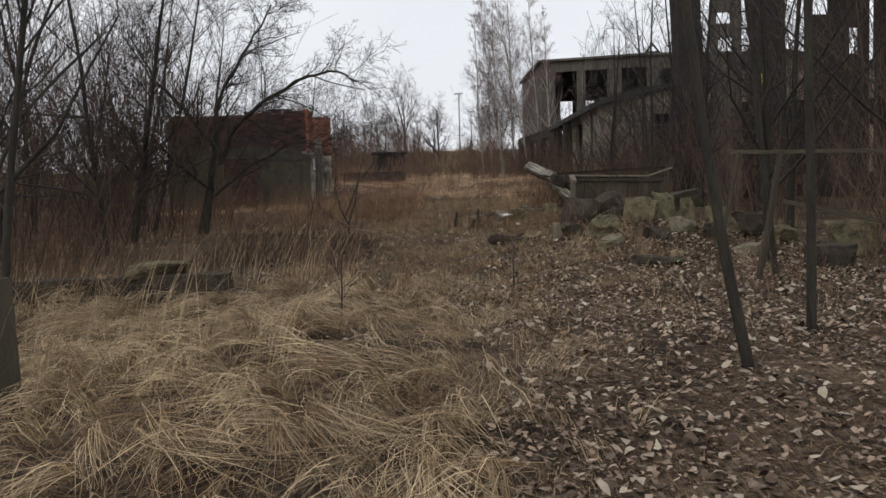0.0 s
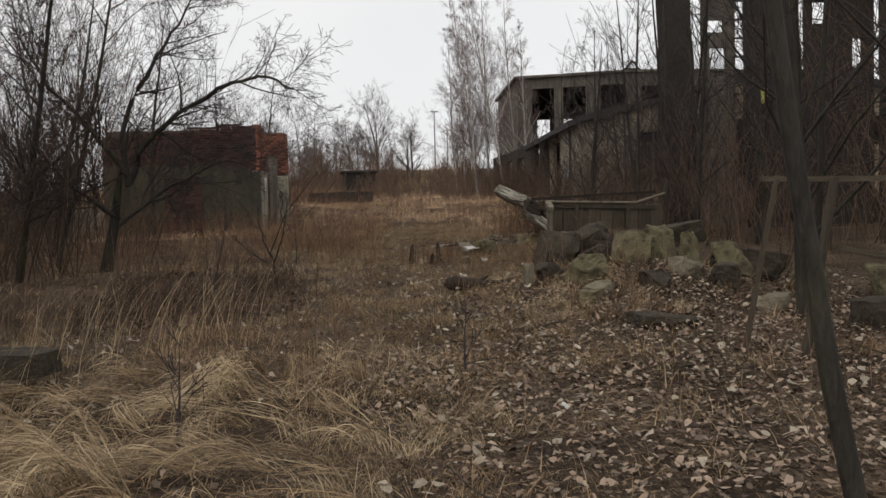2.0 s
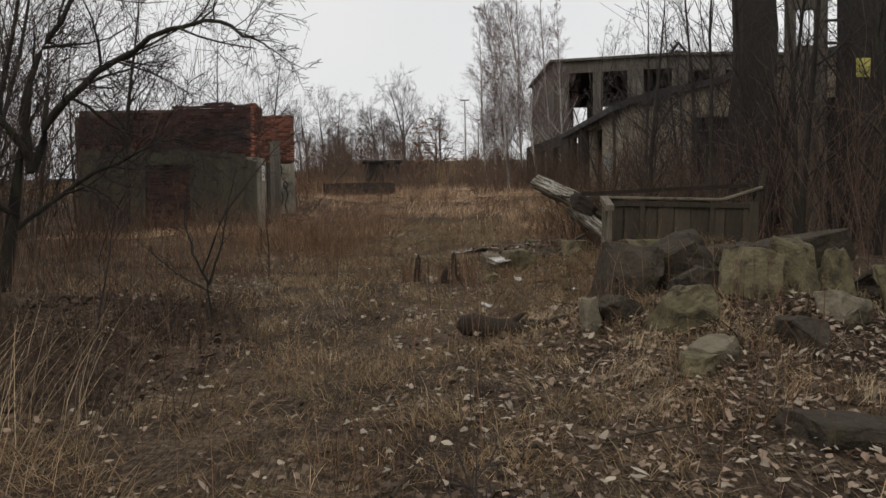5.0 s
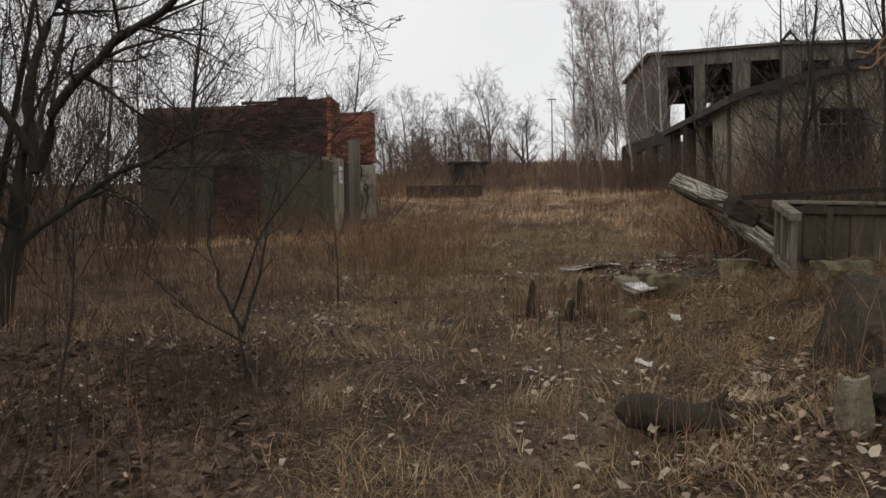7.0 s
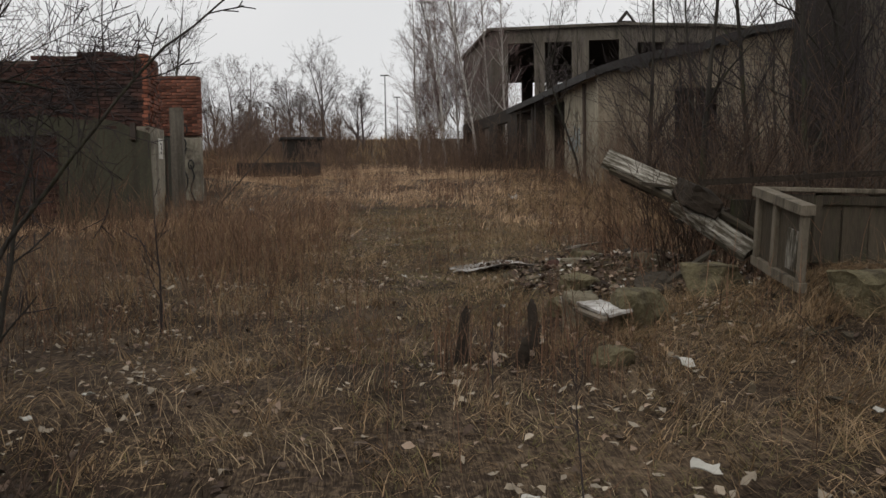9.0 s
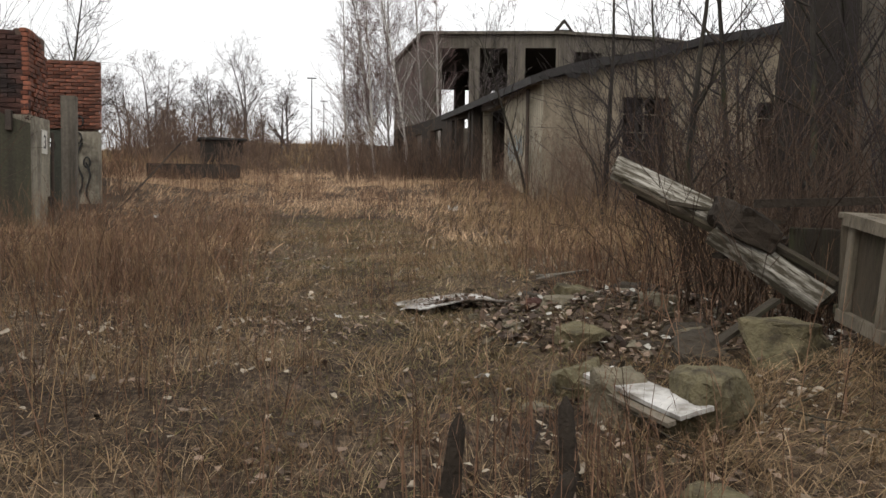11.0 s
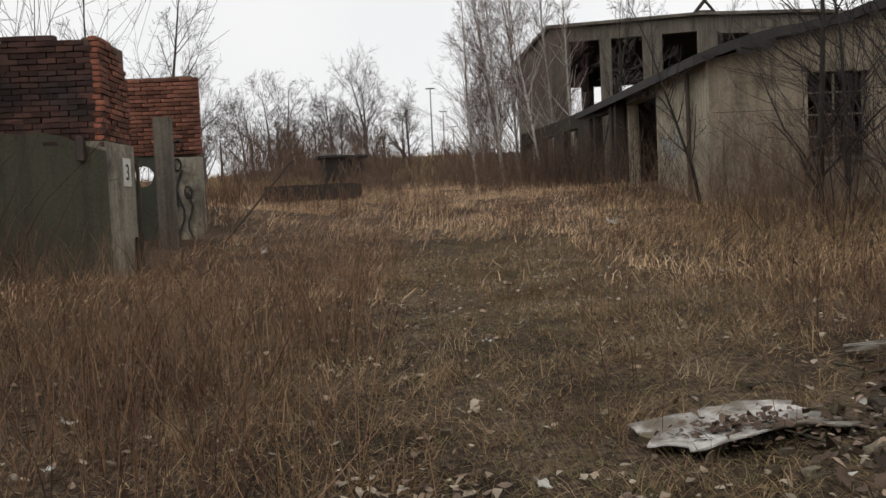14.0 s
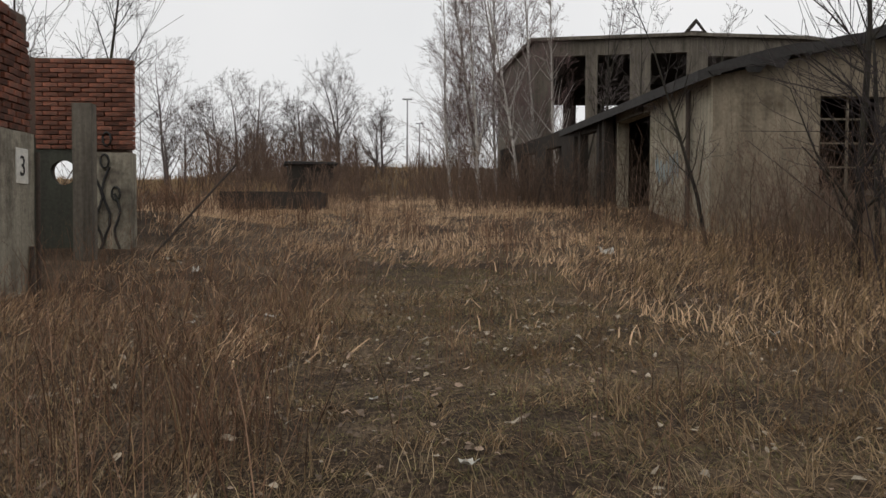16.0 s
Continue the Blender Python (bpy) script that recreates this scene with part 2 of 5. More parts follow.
M_YELLOW = mat("yellow_plate", (0.55, 0.5, 0.12), (0.48, 0.44, 0.12), 3, 0.6, 0.1, 20)


# ---- building blocks ----
def mesh_of(name, verts, faces, *mats, smooth=False):
    me = bpy.data.meshes.new(name)
    me.from_pydata([tuple(v) for v in verts], [], [tuple(f) for f in faces])
    for m in mats:
        me.materials.append(m)
    if smooth:
        me.polygons.foreach_set("use_smooth", [True] * len(me.polygons))
    me.update()
    return me


def array_mesh(name, V, F, m, smooth=False):
    """A mesh from numpy arrays: V (n, 3), F (k, 3 or 4)."""
    me = bpy.data.meshes.new(name)
    k, w = F.shape
    me.vertices.add(len(V))
    me.vertices.foreach_set("co", np.ascontiguousarray(V, dtype=np.float32).ravel())
    me.loops.add(k * w)
    me.loops.foreach_set("vertex_index", np.ascontiguousarray(F, dtype=np.int32).ravel())
    me.polygons.add(k)
    me.polygons.foreach_set("loop_start", np.arange(k, dtype=np.int32) * w)
    me.polygons.foreach_set("use_smooth", np.full(k, smooth))
    me.materials.append(m)
    me.update(calc_edges=True)
    me.validate()
    return me


def part(name, me, parent=None, m=None):
    ob = new(name, me)
    if parent:
        ob.parent = parent
    if m is not None:
        ob.matrix_basis = m
    return ob


def block_mesh(name, size, material, bevel=0.01, rough=0.0, cuts=0, seed=0):
    """A bevelled block standing on its base centre, worn by noise."""
    bm = bmesh.new()
    bmesh.ops.create_cube(bm, size=1)
    bmesh.ops.scale(bm, vec=size, verts=bm.verts)
    bmesh.ops.translate(bm, vec=(0, 0, size[2] / 2), verts=bm.verts)
    if cuts:
        bmesh.ops.subdivide_edges(bm, edges=bm.edges, cuts=cuts, use_grid_fill=True)
    if bevel and not cuts:
        bmesh.ops.bevel(bm, geom=bm.edges, offset=bevel, segments=1, affect="EDGES")
    if rough:
        for v in bm.verts:
            v.co += noise.noise_vector(v.co * 2.3 + Vector((seed, seed * 1.7, 0))) * rough
    me = bpy.data.meshes.new(name)
    bm.to_mesh(me)
    bm.free()
    me.materials.append(material)
    return me


def bar_between(name, a, b, w, h, material, bevel=0.008, rough=0.0, seed=0, cuts=0, roll=0):
    """A board or beam from a to b: its mesh and its pose."""
    a, b = Vector(a), Vector(b)
    d = b - a
    me = block_mesh(name, (w, h, d.length), material, bevel, rough, cuts, seed)
    return me, Matrix.Translation(a) @ d.to_track_quat("Z", "Y").to_matrix().to_4x4() @ pose(0, 0, 0, 0, 0, roll)


def wall_with_holes(name, length, height, thick, holes, material, top=None):
    """An upright wall along +x from the origin, faces at y 0 and thick, with openings (x0, x1, z0, z1) through it. top(x): its upper edge."""
    xs = sorted({0.0, length, *[v for h in holes for v in h[:2]]} | ({i * length / 16 for i in range(17)} if top else set()))
    zs = sorted({0.0, height, *[v for h in holes for v in h[2:]]})
    bm = bmesh.new()

    def cut(x, z):
        return any(h[0] - 1e-6 < x < h[1] + 1e-6 and h[2] - 1e-6 < z < h[3] + 1e-6 for h in holes)

    for x0, x1 in zip(xs, xs[1:]):
        for z0, z1 in zip(zs, zs[1:]):
            if cut((x0 + x1) / 2, (z0 + z1) / 2):
                continue
            za, zb = (top(x0), top(x1)) if top and z1 == zs[-1] else (z1, z1)
            c = [bm.verts.new(p) for p in ((x0, 0, z0), (x1, 0, z0), (x1, 0, zb), (x0, 0, za), (x0, thick, z0), (x1, thick, z0), (x1, thick, zb), (x0, thick, za))]
            for f in ((0, 1, 2, 3), (7, 6, 5, 4), (0, 3, 7, 4), (1, 5, 6, 2), (3, 2, 6, 7), (0, 4, 5, 1)):
                bm.faces.new([c[i] for i in f])
    bmesh.ops.remove_doubles(bm, verts=bm.verts, dist=1e-4)
    seen = {}
    for f in bm.faces:
        seen.setdefault(frozenset(v.index for v in f.verts), []).append(f)
    bm.verts.index_update()
    inner = [f for f in bm.faces if any(g is not f and set(g.verts) == set(f.verts) for g in f.verts[0].link_faces)]
    bmesh.ops.delete(bm, geom=inner, context="FACES_ONLY")
    me = bpy.data.meshes.new(name)
    bm.to_mesh(me)
    bm.free()
    me.materials.append(material)
    return me


def along(a, b, z):
    """The pose that lays +x on the line from a to b, at height z."""
    ang = math.degrees(math.atan2(b[1] - a[1], b[0] - a[0]))
    return pose(a[0], a[1], z, 0, 0, ang), math.hypot(b[0] - a[0], b[1] - a[1])


# ---- ground ----
GY = np.array([-60, -30, 0, 7.7, 12.4, 15.2, 20.5, 28, 34, 39, 44, 56, 75, 95, 112, 400, 2500])
GZ = np.array([-1.5, -0.9, 0.02, 0.30, 0.56, 0.68, 0.90, 1.15, 1.42, 1.75, 2.1, 2.8, 4.2, 6.0, 7.5, 8.0, 8.0])
MOUNDS = [(4.4, 17.8, 0.42, 2.0, 1.2), (3.35, 13.9, 0.36, 1.45, 1.35), (2.6, 20.4, 0.22, 1.0, 1.0), (-2.6, 10.4, 0.10, 1.6, 1.6), (9.0, 43.0, 0.45, 4.0, 4.5),
          (-1.6, 3.6, 0.16, 1.3, 1.2), (-1.0, 6.0, 0.14, 1.2, 0.8), (-5.5, 38.5, 0.5, 3.0, 3.0), (-3.8, 15.0, 0.22, 1.6, 1.3)]
_r = np.random.RandomState(5)
WAVES = [(_r.uniform(0, 6.28), _r.uniform(0, 6.28), k) for k in (0.55, 0.9, 1.4, 2.3, 3.7, 5.9)]


def ground_z(x, y):
    x, y = np.asarray(x, float), np.asarray(y, float)
    z = np.interp(y, GY, GZ)
    z = z - np.clip((-x - 6) / 16, 0, 1) * np.clip((y - 40) / 60, 0, 1) * 1.5
    for cx, cy, a, sx, sy in MOUNDS:
        z = z + a * np.exp(-((x - cx) / sx) ** 2 - ((y - cy) / sy) ** 2)
    near = np.clip(1 - (np.abs(y - 18) - 22) / 30, 0, 1)
    for p, q, k in WAVES:
        z = z + near * 0.035 / k * np.sin(k * (x * math.cos(q) + y * math.sin(q)) + p) * np.cos(k * 0.8 * (x * math.sin(q) - y * math.cos(q)) + q)
    return z


def gz(x, y):
    return float(ground_z(x, y))


def spread(lo, hi, fine, far):
    mid = np.arange(lo, hi + 1e-6, fine)
    out, s = [], fine
    v = hi
    while v < far:
        s *= 1.35
        v += s
        out.append(v)
    outn, s, v = [], fine, lo
    while v > -far:
        s *= 1.35
        v -= s
        outn.append(v)
    return np.array(outn[::-1] + list(mid) + out)


gx, gy = spread(-11, 12, 0.4, 1500), spread(-4, 50, 0.45, 2200)
X, Y = np.meshgrid(gx, gy)
V = np.stack([X.ravel(), Y.ravel(), ground_z(X, Y).ravel()], 1)
nx, ny = len(gx), len(gy)
I = np.arange(nx * ny).reshape(ny, nx)
F = np.stack([I[:-1, :-1].ravel(), I[:-1, 1:].ravel(), I[1:, 1:].ravel(), I[1:, :-1].ravel()], 1)
tagged(new("ground", array_mesh("ground", V, F, M_SOIL, True)), "brown bare soil under dead grass and leaf litter", "ground", kind="structure")


# ---- grass, weeds and leaves ----
def blades(name, material, x, y, h, w, lean, ang, droop=0.5, seg=3, seed=0, lift=0.0):
    """Tapering curved blades rooted at x, y. lean: sideways reach as a share of h, towards ang."""
    n = len(x)
    r = np.random.RandomState(seed)
    z = ground_z(x, y) - 0.01 + lift
    t = np.linspace(0, 1, seg + 1)
    dx, dy = np.cos(ang), np.sin(ang)
    turn = r.uniform(0, np.pi, n)
    sx, sy = np.cos(turn), np.sin(turn)
    rows = []
    for k, tk in enumerate(t):
        reach = lean * h * tk ** 1.6
        up = h * (tk - droop * np.clip(lean, 0, 1.6) * 0.55 * tk ** 2.4)
        up = np.maximum(up, 0.012 + 0.02 * tk)
        cx, cy, cz = x + dx * reach, y + dy * reach, z + up
        wk = w * (1 - 0.75 * tk)
        if k < seg:
            rows.append(np.stack([cx - sx * wk / 2, cy - sy * wk / 2, cz], 1))
            rows.append(np.stack([cx + sx * wk / 2, cy + sy * wk / 2, cz], 1))
        else:
            rows.append(np.stack([cx, cy, cz], 1))
    per = 2 * seg + 1
    V = np.stack(rows, 1).reshape(-1, 3)
    base = (np.arange(n) * per)[:, None]
    tri = []
    for k in range(seg - 1):
        a = 2 * k
        tri += [(a, a + 1, a + 3), (a, a + 3, a + 2)]
    tri.append((2 * seg - 2, 2 * seg - 1, 2 * seg))
    F = (base[:, :, None] + np.array(tri)[None]).reshape(-1, 3)
    return new(name, array_mesh(name, V, F, material))


def field(n, x0, x1, y0, y1, seed, patch=0.0, scale=0.8, tuft=0.0):
    """Random places in a rectangle, thinned to patches and pulled into tufts."""
    r = np.random.RandomState(seed)
    x, y = r.uniform(x0, x1, n), r.uniform(y0, y1, n)
    if tuft:
        k = max(8, n // 28)
        tx, ty = r.uniform(x0, x1, k), r.uniform(y0, y1, k)
        i = r.randint(0, k, n)
        pull = r.uniform(0, 1, n) < 0.75
        x = np.where(pull, tx[i] + r.normal(0, tuft, n), x)
        y = np.where(pull, ty[i] + r.normal(0, tuft, n), y)
    if patch:
        s = np.sin(scale * x * 1.3 + seed) * np.cos(scale * y * 0.9 + seed * 2.1) + np.sin(scale * 0.6 * (x + y) + seed * 0.7)
        keep = r.uniform(-1.4, 1.4, n) < s + patch
        x, y = x[keep], y[keep]
    return x, y, r


def lush(x, y):
    """Slow change from bare to thick growth over the field, 0 to 1."""
    v = np.sin(1.3 * x + 0.7 * y) + np.sin(0.8 * x - 1.1 * y + 2.0) + 0.7 * np.sin(2.9 * x + 1.7 * y + 0.5) + 0.6 * np.sin(1.9 * y - 2.3 * x + 4.0)
    return np.clip(0.5 + 0.3 * v, 0, 1)


def bare(x, y):
    """True in the bare hollows between the tussocks."""
    v = np.sin(2.1 * x + 1.4 * y) + np.sin(3.3 * y - 1.9 * x + 1.0) + 0.8 * np.sin(4.6 * x + 2.7 * y + 2.0) + 0.8 * np.sin(5.2 * y - 4.1 * x + 0.6)
    return (v > 0.95) & (y < 19.5)


def heap(x, y):
    """True on the bare rubble heap and on the bramble bank."""
    return (((x - 2.5) / 1.35) ** 2 + ((y - 20.2) / 1.8) ** 2 < 1) | (((x + 2.35) / 1.35) ** 2 + ((y - 13.3) / 2.3) ** 2 < 1)


def clear(x, y):
    """True outside the walls and the hard things."""
    house = (x > -9.7) & (x < -4.3) & (y > 29.2) & (y < 35.0)
    shed = (x > 6.6) & (y > 38.2)
    return ~(house | shed)


def near_field(n, y0, y1, seed, core=1.5, far=8.0, tuft=0.07):
    """Places strewn thickest along the trodden line and thinner to both sides."""
    r = np.random.RandomState(seed)
    u = r.uniform(-1, 1, n)
    mass = 1 / core
    tail = 1 / core - 1 / far
    v = np.abs(u) * (mass + tail)
    d = np.where(v < mass, v * core * core, 1 / np.maximum(1 / core - (v - mass), 1 / far))
    x, y = np.sign(u) * d + 0.25, r.uniform(y0, y1, n)
    k = max(8, n // 16)
    j = r.randint(0, k, n)
    y = np.where(r.uniform(0, 1, n) < 0.7, y[j] + r.normal(0, tuft, n), y)
    return x, y, r


def tufted(n, y0, y1, seed, core=1.5, far=8.0, size=0.06, each=9):
    """Tufts of blades, thickest along the trodden line: places, and each tuft's own number."""
    k = n // each
    cx, cy, r = near_field(k, y0, y1, seed, core, far, 0.0)
    i = r.randint(0, k, n)
    wide = size * (1 + np.abs(cx[i]) * 0.15)
    return cx[i] + r.normal(0, 1, n) * wide, cy[i] + r.normal(0, 1, n) * wide, i, r


def locks(name, material, k, x0, x1, y0, y1, each, way, seed, long=(0.45, 0.95), wide=(0.003, 0.006), flat=0.16, seg=6):
    """Long grass fallen in locks: each lock leaves its root, arches over and lies down along its own line, fraying at the tip."""
    r = np.random.RandomState(seed)
    cx, cy = r.uniform(x0, x1, k), r.uniform(y0, y1, k)
    keep = cx < 0.35 - 0.014 * (cy - 3) ** 2 + r.normal(0, 0.15, k)
    cx, cy = cx[keep], cy[keep]
    k = len(cx)
    ca = way + 0.45 * np.sin(cx * 1.5 + 0.9 * cy) + 0.3 * np.sin(2.3 * cy) + r.normal(0, 0.3, k)
    cl, cb, cw = r.uniform(*long, k), r.normal(0, 0.7, k), r.uniform(0.018, 0.055, k)
    ch, cf = r.uniform(0.5, 1.3, k) * flat, r.uniform(0.0, 0.07, k)
    i = np.repeat(np.arange(k), r.randint(int(each * 0.4), int(each * 1.6), k))
    n = len(i)
    a, L = ca[i] + r.normal(0, 0.07, n), cl[i] * r.uniform(0.55, 1.1, n)
    ox, oy = r.normal(0, 1, n) * cw[i], r.normal(0, 1, n) * cw[i]
    h, bend, fray = ch[i] * r.uniform(0.4, 1.4, n), cb[i] + r.normal(0, 0.3, n), r.normal(0, 0.35, n)
    w, tw = r.uniform(*wide, n), r.uniform(-0.9, 0.9, n)
    rows = []
    for t in np.linspace(0, 1, seg + 1):
        turn = a + bend * t * 0.8 + fray * t ** 3
        px, py = cx[i] + ox * (1 - 0.45 * t) + np.cos(turn) * L * t, cy[i] + oy * (1 - 0.45 * t) + np.sin(turn) * L * t
        pz = ground_z(px, py) + cf[i] + 0.012 + h * 2.6 * (t ** 0.8) * (1 - t) ** 0.9
        ww = w * (1 - 0.7 * t) / 2
        sx, sy, sz = -np.sin(turn) * np.cos(tw), np.cos(turn) * np.cos(tw), np.sin(tw)
        rows.append(np.stack([px - sx * ww, py - sy * ww, pz - sz * ww], 1))
        rows.append(np.stack([px + sx * ww, py + sy * ww, pz + sz * ww], 1))
    per = 2 * (seg + 1)
    V = np.stack(rows, 1).reshape(-1, 3)
    quad = np.array([(2 * q, 2 * q + 1, 2 * q + 3, 2 * q + 2) for q in range(seg)])
    F = ((np.arange(n) * per)[:, None, None] + quad[None]).reshape(-1, 4)
    return new(name, array_mesh(name, V, F, material))


# long matted straw beside the start, fallen in locks
tagged(locks("long_grass", M_STRAW, 300, -4.6, 0.4, 1.5, 9.2, 34, 3.95, 11, (0.4, 0.9), (0.003, 0.007), 0.2), "long bleached straw grass lying in matted locks", "grass", kind="stuff")
tagged(locks("long_grass", M_DRY, 190, -4.6, 0.4, 1.5, 9.2, 18, 3.6, 12, (0.3, 0.7), (0.003, 0.006), 0.07, 4), "duller matted grass under the bleached locks", "grass", kind="stuff")
x, y, r = field(1900, -5.5, -1.2, 4.5, 12, 12, patch=0.3, tuft=0.25)
n = len(x)
tagged(blades("tall_grass", M_STRAW, x, y, r.uniform(0.4, 1.0, n), r.uniform(0.003, 0.006, n), r.uniform(0.2, 0.8, n), r.normal(0.4, 0.9, n), 0.5, 4, 4), "tall arching dry grass stems", "grass", kind="stuff")
# short dry turf over the whole walk: flattened thatch, then upright tufts
x, y, i, r = tufted(64000, 2.0, 33, 17, 1.7, 9.0, 0.1, 6)
k = clear(x, y) & ~((x > 0.9 + 0.08 * np.clip(y - 8, 0, 9)) & (y < 12.5) & (r.uniform(0, 1, len(x)) < 0.3)) & ~((np.abs(x - 0.9) < 1.2) & (y > 16) & (r.uniform(0, 1, len(x)) < 0.5))
k &= ~(heap(x, y) & (r.uniform(0, 1, len(x)) < 0.8)) & ~(bare(x, y) & (r.uniform(0, 1, len(x)) < 0.8))
x, y, i = x[k], y[k], i[k]
n = len(x)
tagged(blades("thatch", M_DRY, x, y, r.uniform(0.025, 0.075, n), r.uniform(0.004, 0.009, n) * (1 + 0.12 * np.abs(x)), r.uniform(1.5, 3.6, n), (i * 2.39) % 6.28 + r.normal(0, 0.7, n), 0.85, 2, 15), "flattened dead grass matted over the ground", "grass", kind="stuff")
x, y, i, r = tufted(60000, 2.2, 31, 13)
k = clear(x, y) & ~((x > 0.9 + 0.08 * np.clip(y - 8, 0, 9)) & (y < 12.5) & (r.uniform(0, 1, len(x)) < 0.72)) & ~((x < -0.2) & (y < 7.5) & (r.uniform(0, 1, len(x)) < 0.6))
k &= (r.uniform(0, 1, len(x)) < 0.35 + 0.8 * lush(x, y)) & ~(heap(x, y) & (r.uniform(0, 1, len(x)) < 0.85)) & ~(bare(x, y) & (r.uniform(0, 1, len(x)) < 0.85))
x, y, i = x[k], y[k], i[k]
n = len(x)
tall = 0.7 + 0.7 * (0.5 + 0.5 * np.sin(i * 1.7)) * (0.55 + 0.45 * np.clip(np.abs(x - 0.1), 0, 2.5))
tagged(blades("turf", M_DRY, x, y, tall * (0.45 + 0.95 * lush(x, y)) * r.uniform(0.06, 0.19, n), r.uniform(0.003, 0.007, n) * (1 + 0.12 * np.abs(x)), r.uniform(0.3, 1.6, n), (i * 2.39) % 6.28 + r.normal(0, 0.8, n), 0.9, 2, 5), "short trodden dry grass in tufts", "grass", kind="stuff")
x, y, i, r = tufted(30000, 9, 36, 14, 1.2, 3.4)
x = x + 0.6
k = ~bare(x, y)
x, y = x[k], y[k]
n = len(x)
tagged(blades("green_turf", M_GREEN, x, y, r.uniform(0.03, 0.10, n), r.uniform(0.003, 0.007, n), r.uniform(0.3, 1.8, n), r.uniform(0, 6.28, n), 0.8, 2, 6), "low olive green grass in the trodden path", "grass", kind="stuff")
r = np.random.RandomState(24)
n = 13000
y = r.uniform(18.0, 33, n)
x = 0.75 + 0.02 * (y - 18) + r.normal(0, 0.75, n)
tagged(blades("green_turf", M_GREEN, x, y, r.uniform(0.03, 0.09, n), r.uniform(0.004, 0.009, n), r.uniform(0.5, 2.2, n), r.uniform(0, 6.28, n), 0.9, 2, 25), "short olive grass worn down along the path", "grass", kind="stuff")
x, y, i, r = tufted(9000, 6, 24, 19, 2.2, 7.0, 0.09, 22)
k = ~heap(x, y)
x, y, i = x[k], y[k], i[k]
n = len(x)
tagged(blades("straw_tuft", M_STRAW, x, y, r.uniform(0.08, 0.27, n), r.uniform(0.0022, 0.005, n), r.uniform(0.3, 1.5, n), (i * 1.3) % 6.28 + r.normal(0, 0.5, n), 0.8, 3, 9), "bleached grass tufts between the short turf", "grass", kind="stuff")
r = np.random.RandomState(20)
cx, cy = np.concatenate([r.uniform(-0.5, 1.1, 70), r.uniform(1.2, 3.3, 60)]), np.concatenate([r.uniform(2.6, 10, 70), r.uniform(11.4, 14.4, 60)])
i = r.randint(0, 130, 5200)
n = len(i)
tagged(blades("straw_tuft", M_STRAW, cx[i] + r.normal(0, 0.07, n), cy[i] + r.normal(0, 0.07, n), r.uniform(0.10, 0.30, n), r.uniform(0.0025, 0.0055, n), r.uniform(0.4, 1.7, n), (i * 2.1) % 6.28 + r.normal(0, 0.5, n), 1.0, 3, 21), "pale straw tufts at the edge of the leaf litter", "grass", kind="stuff")
cx, cy, r = near_field(900, 8, 30, 22, 2.6, 7.0, 0.0)
k = clear(cx, cy) & ~bare(cx, cy) & ~heap(cx, cy)
cx, cy = cx[k], cy[k]
i = r.randint(0, len(cx), 15000)
n = len(i)
x, y = cx[i] + r.normal(0, 0.06, n), cy[i] + r.normal(0, 0.06, n)
big = 0.6 + 0.8 * (0.5 + 0.5 * np.sin(i * 3.7)) * np.clip(0.35 + 0.3 * np.abs(x - 0.3), 0.3, 1.1)
tagged(blades("tussock", M_DRY, x, y, big * r.uniform(0.12, 0.34, n), r.uniform(0.003, 0.006, n) * (1 + 0.12 * np.abs(x)), r.uniform(0.4, 1.5, n), (i * 2.7) % 6.28 + r.normal(0, 0.9, n), 1.0, 3, 23), "dry tussocks standing between bare hollows", "grass", kind="stuff")
# long grass draped over the rubble heap
r = np.random.RandomState(18)
cx, cy = r.uniform(1.3, 4.4, 150), r.uniform(14.6, 18.3, 150)
i = r.randint(0, 150, 6500)
n = len(i)
x, y = cx[i] + r.normal(0, 0.1, n), cy[i] + r.normal(0, 0.1, n)
ca = r.uniform(-2.6, -0.4, 150)
tagged(blades("draped_grass", M_DRY, x, y, r.uniform(0.15, 0.42, n), r.uniform(0.003, 0.007, n), r.uniform(0.8, 1.8, n), ca[i] + r.normal(0, 0.3, n), 1.2, 3, 10), "long dull grass draped over the rubble heap", "grass", kind="stuff")
# tan standing grass further on
x, y, r = field(38000, -9, 9, 26, 60, 15, patch=1.4, scale=0.35, tuft=0.2)
k = clear(x, y) & ~((np.abs(x - 0.8) < 1.5) & (y < 33) & (r.uniform(0, 1, len(x)) < 0.85))
x, y = x[k], y[k]
n = len(x)
tagged(blades("field_grass", M_TAN, x, y, r.uniform(0.1, 0.42, n), r.uniform(0.010, 0.024, n), r.uniform(0.3, 1.8, n), 0.9 * np.sin(x * 0.7) + 0.8 * np.cos(y * 0.5) + r.normal(0.3, 0.8, n), 0.9, 2, 7), "tan dead meadow grass standing knee-high", "grass", kind="stuff")
x, y, r = field(14000, -40, 30, 58, 112, 16)
k = clear(x, y)
x, y = x[k], y[k]
n = len(x)
tagged(blades("far_grass", M_REED, x, y, r.uniform(0.4, 0.9, n), r.uniform(0.03, 0.07, n), r.uniform(0.1, 0.6, n), r.uniform(0, 6.28, n), 0.4, 2, 8), "tan dead grass on the far rise", "grass", kind="stuff")


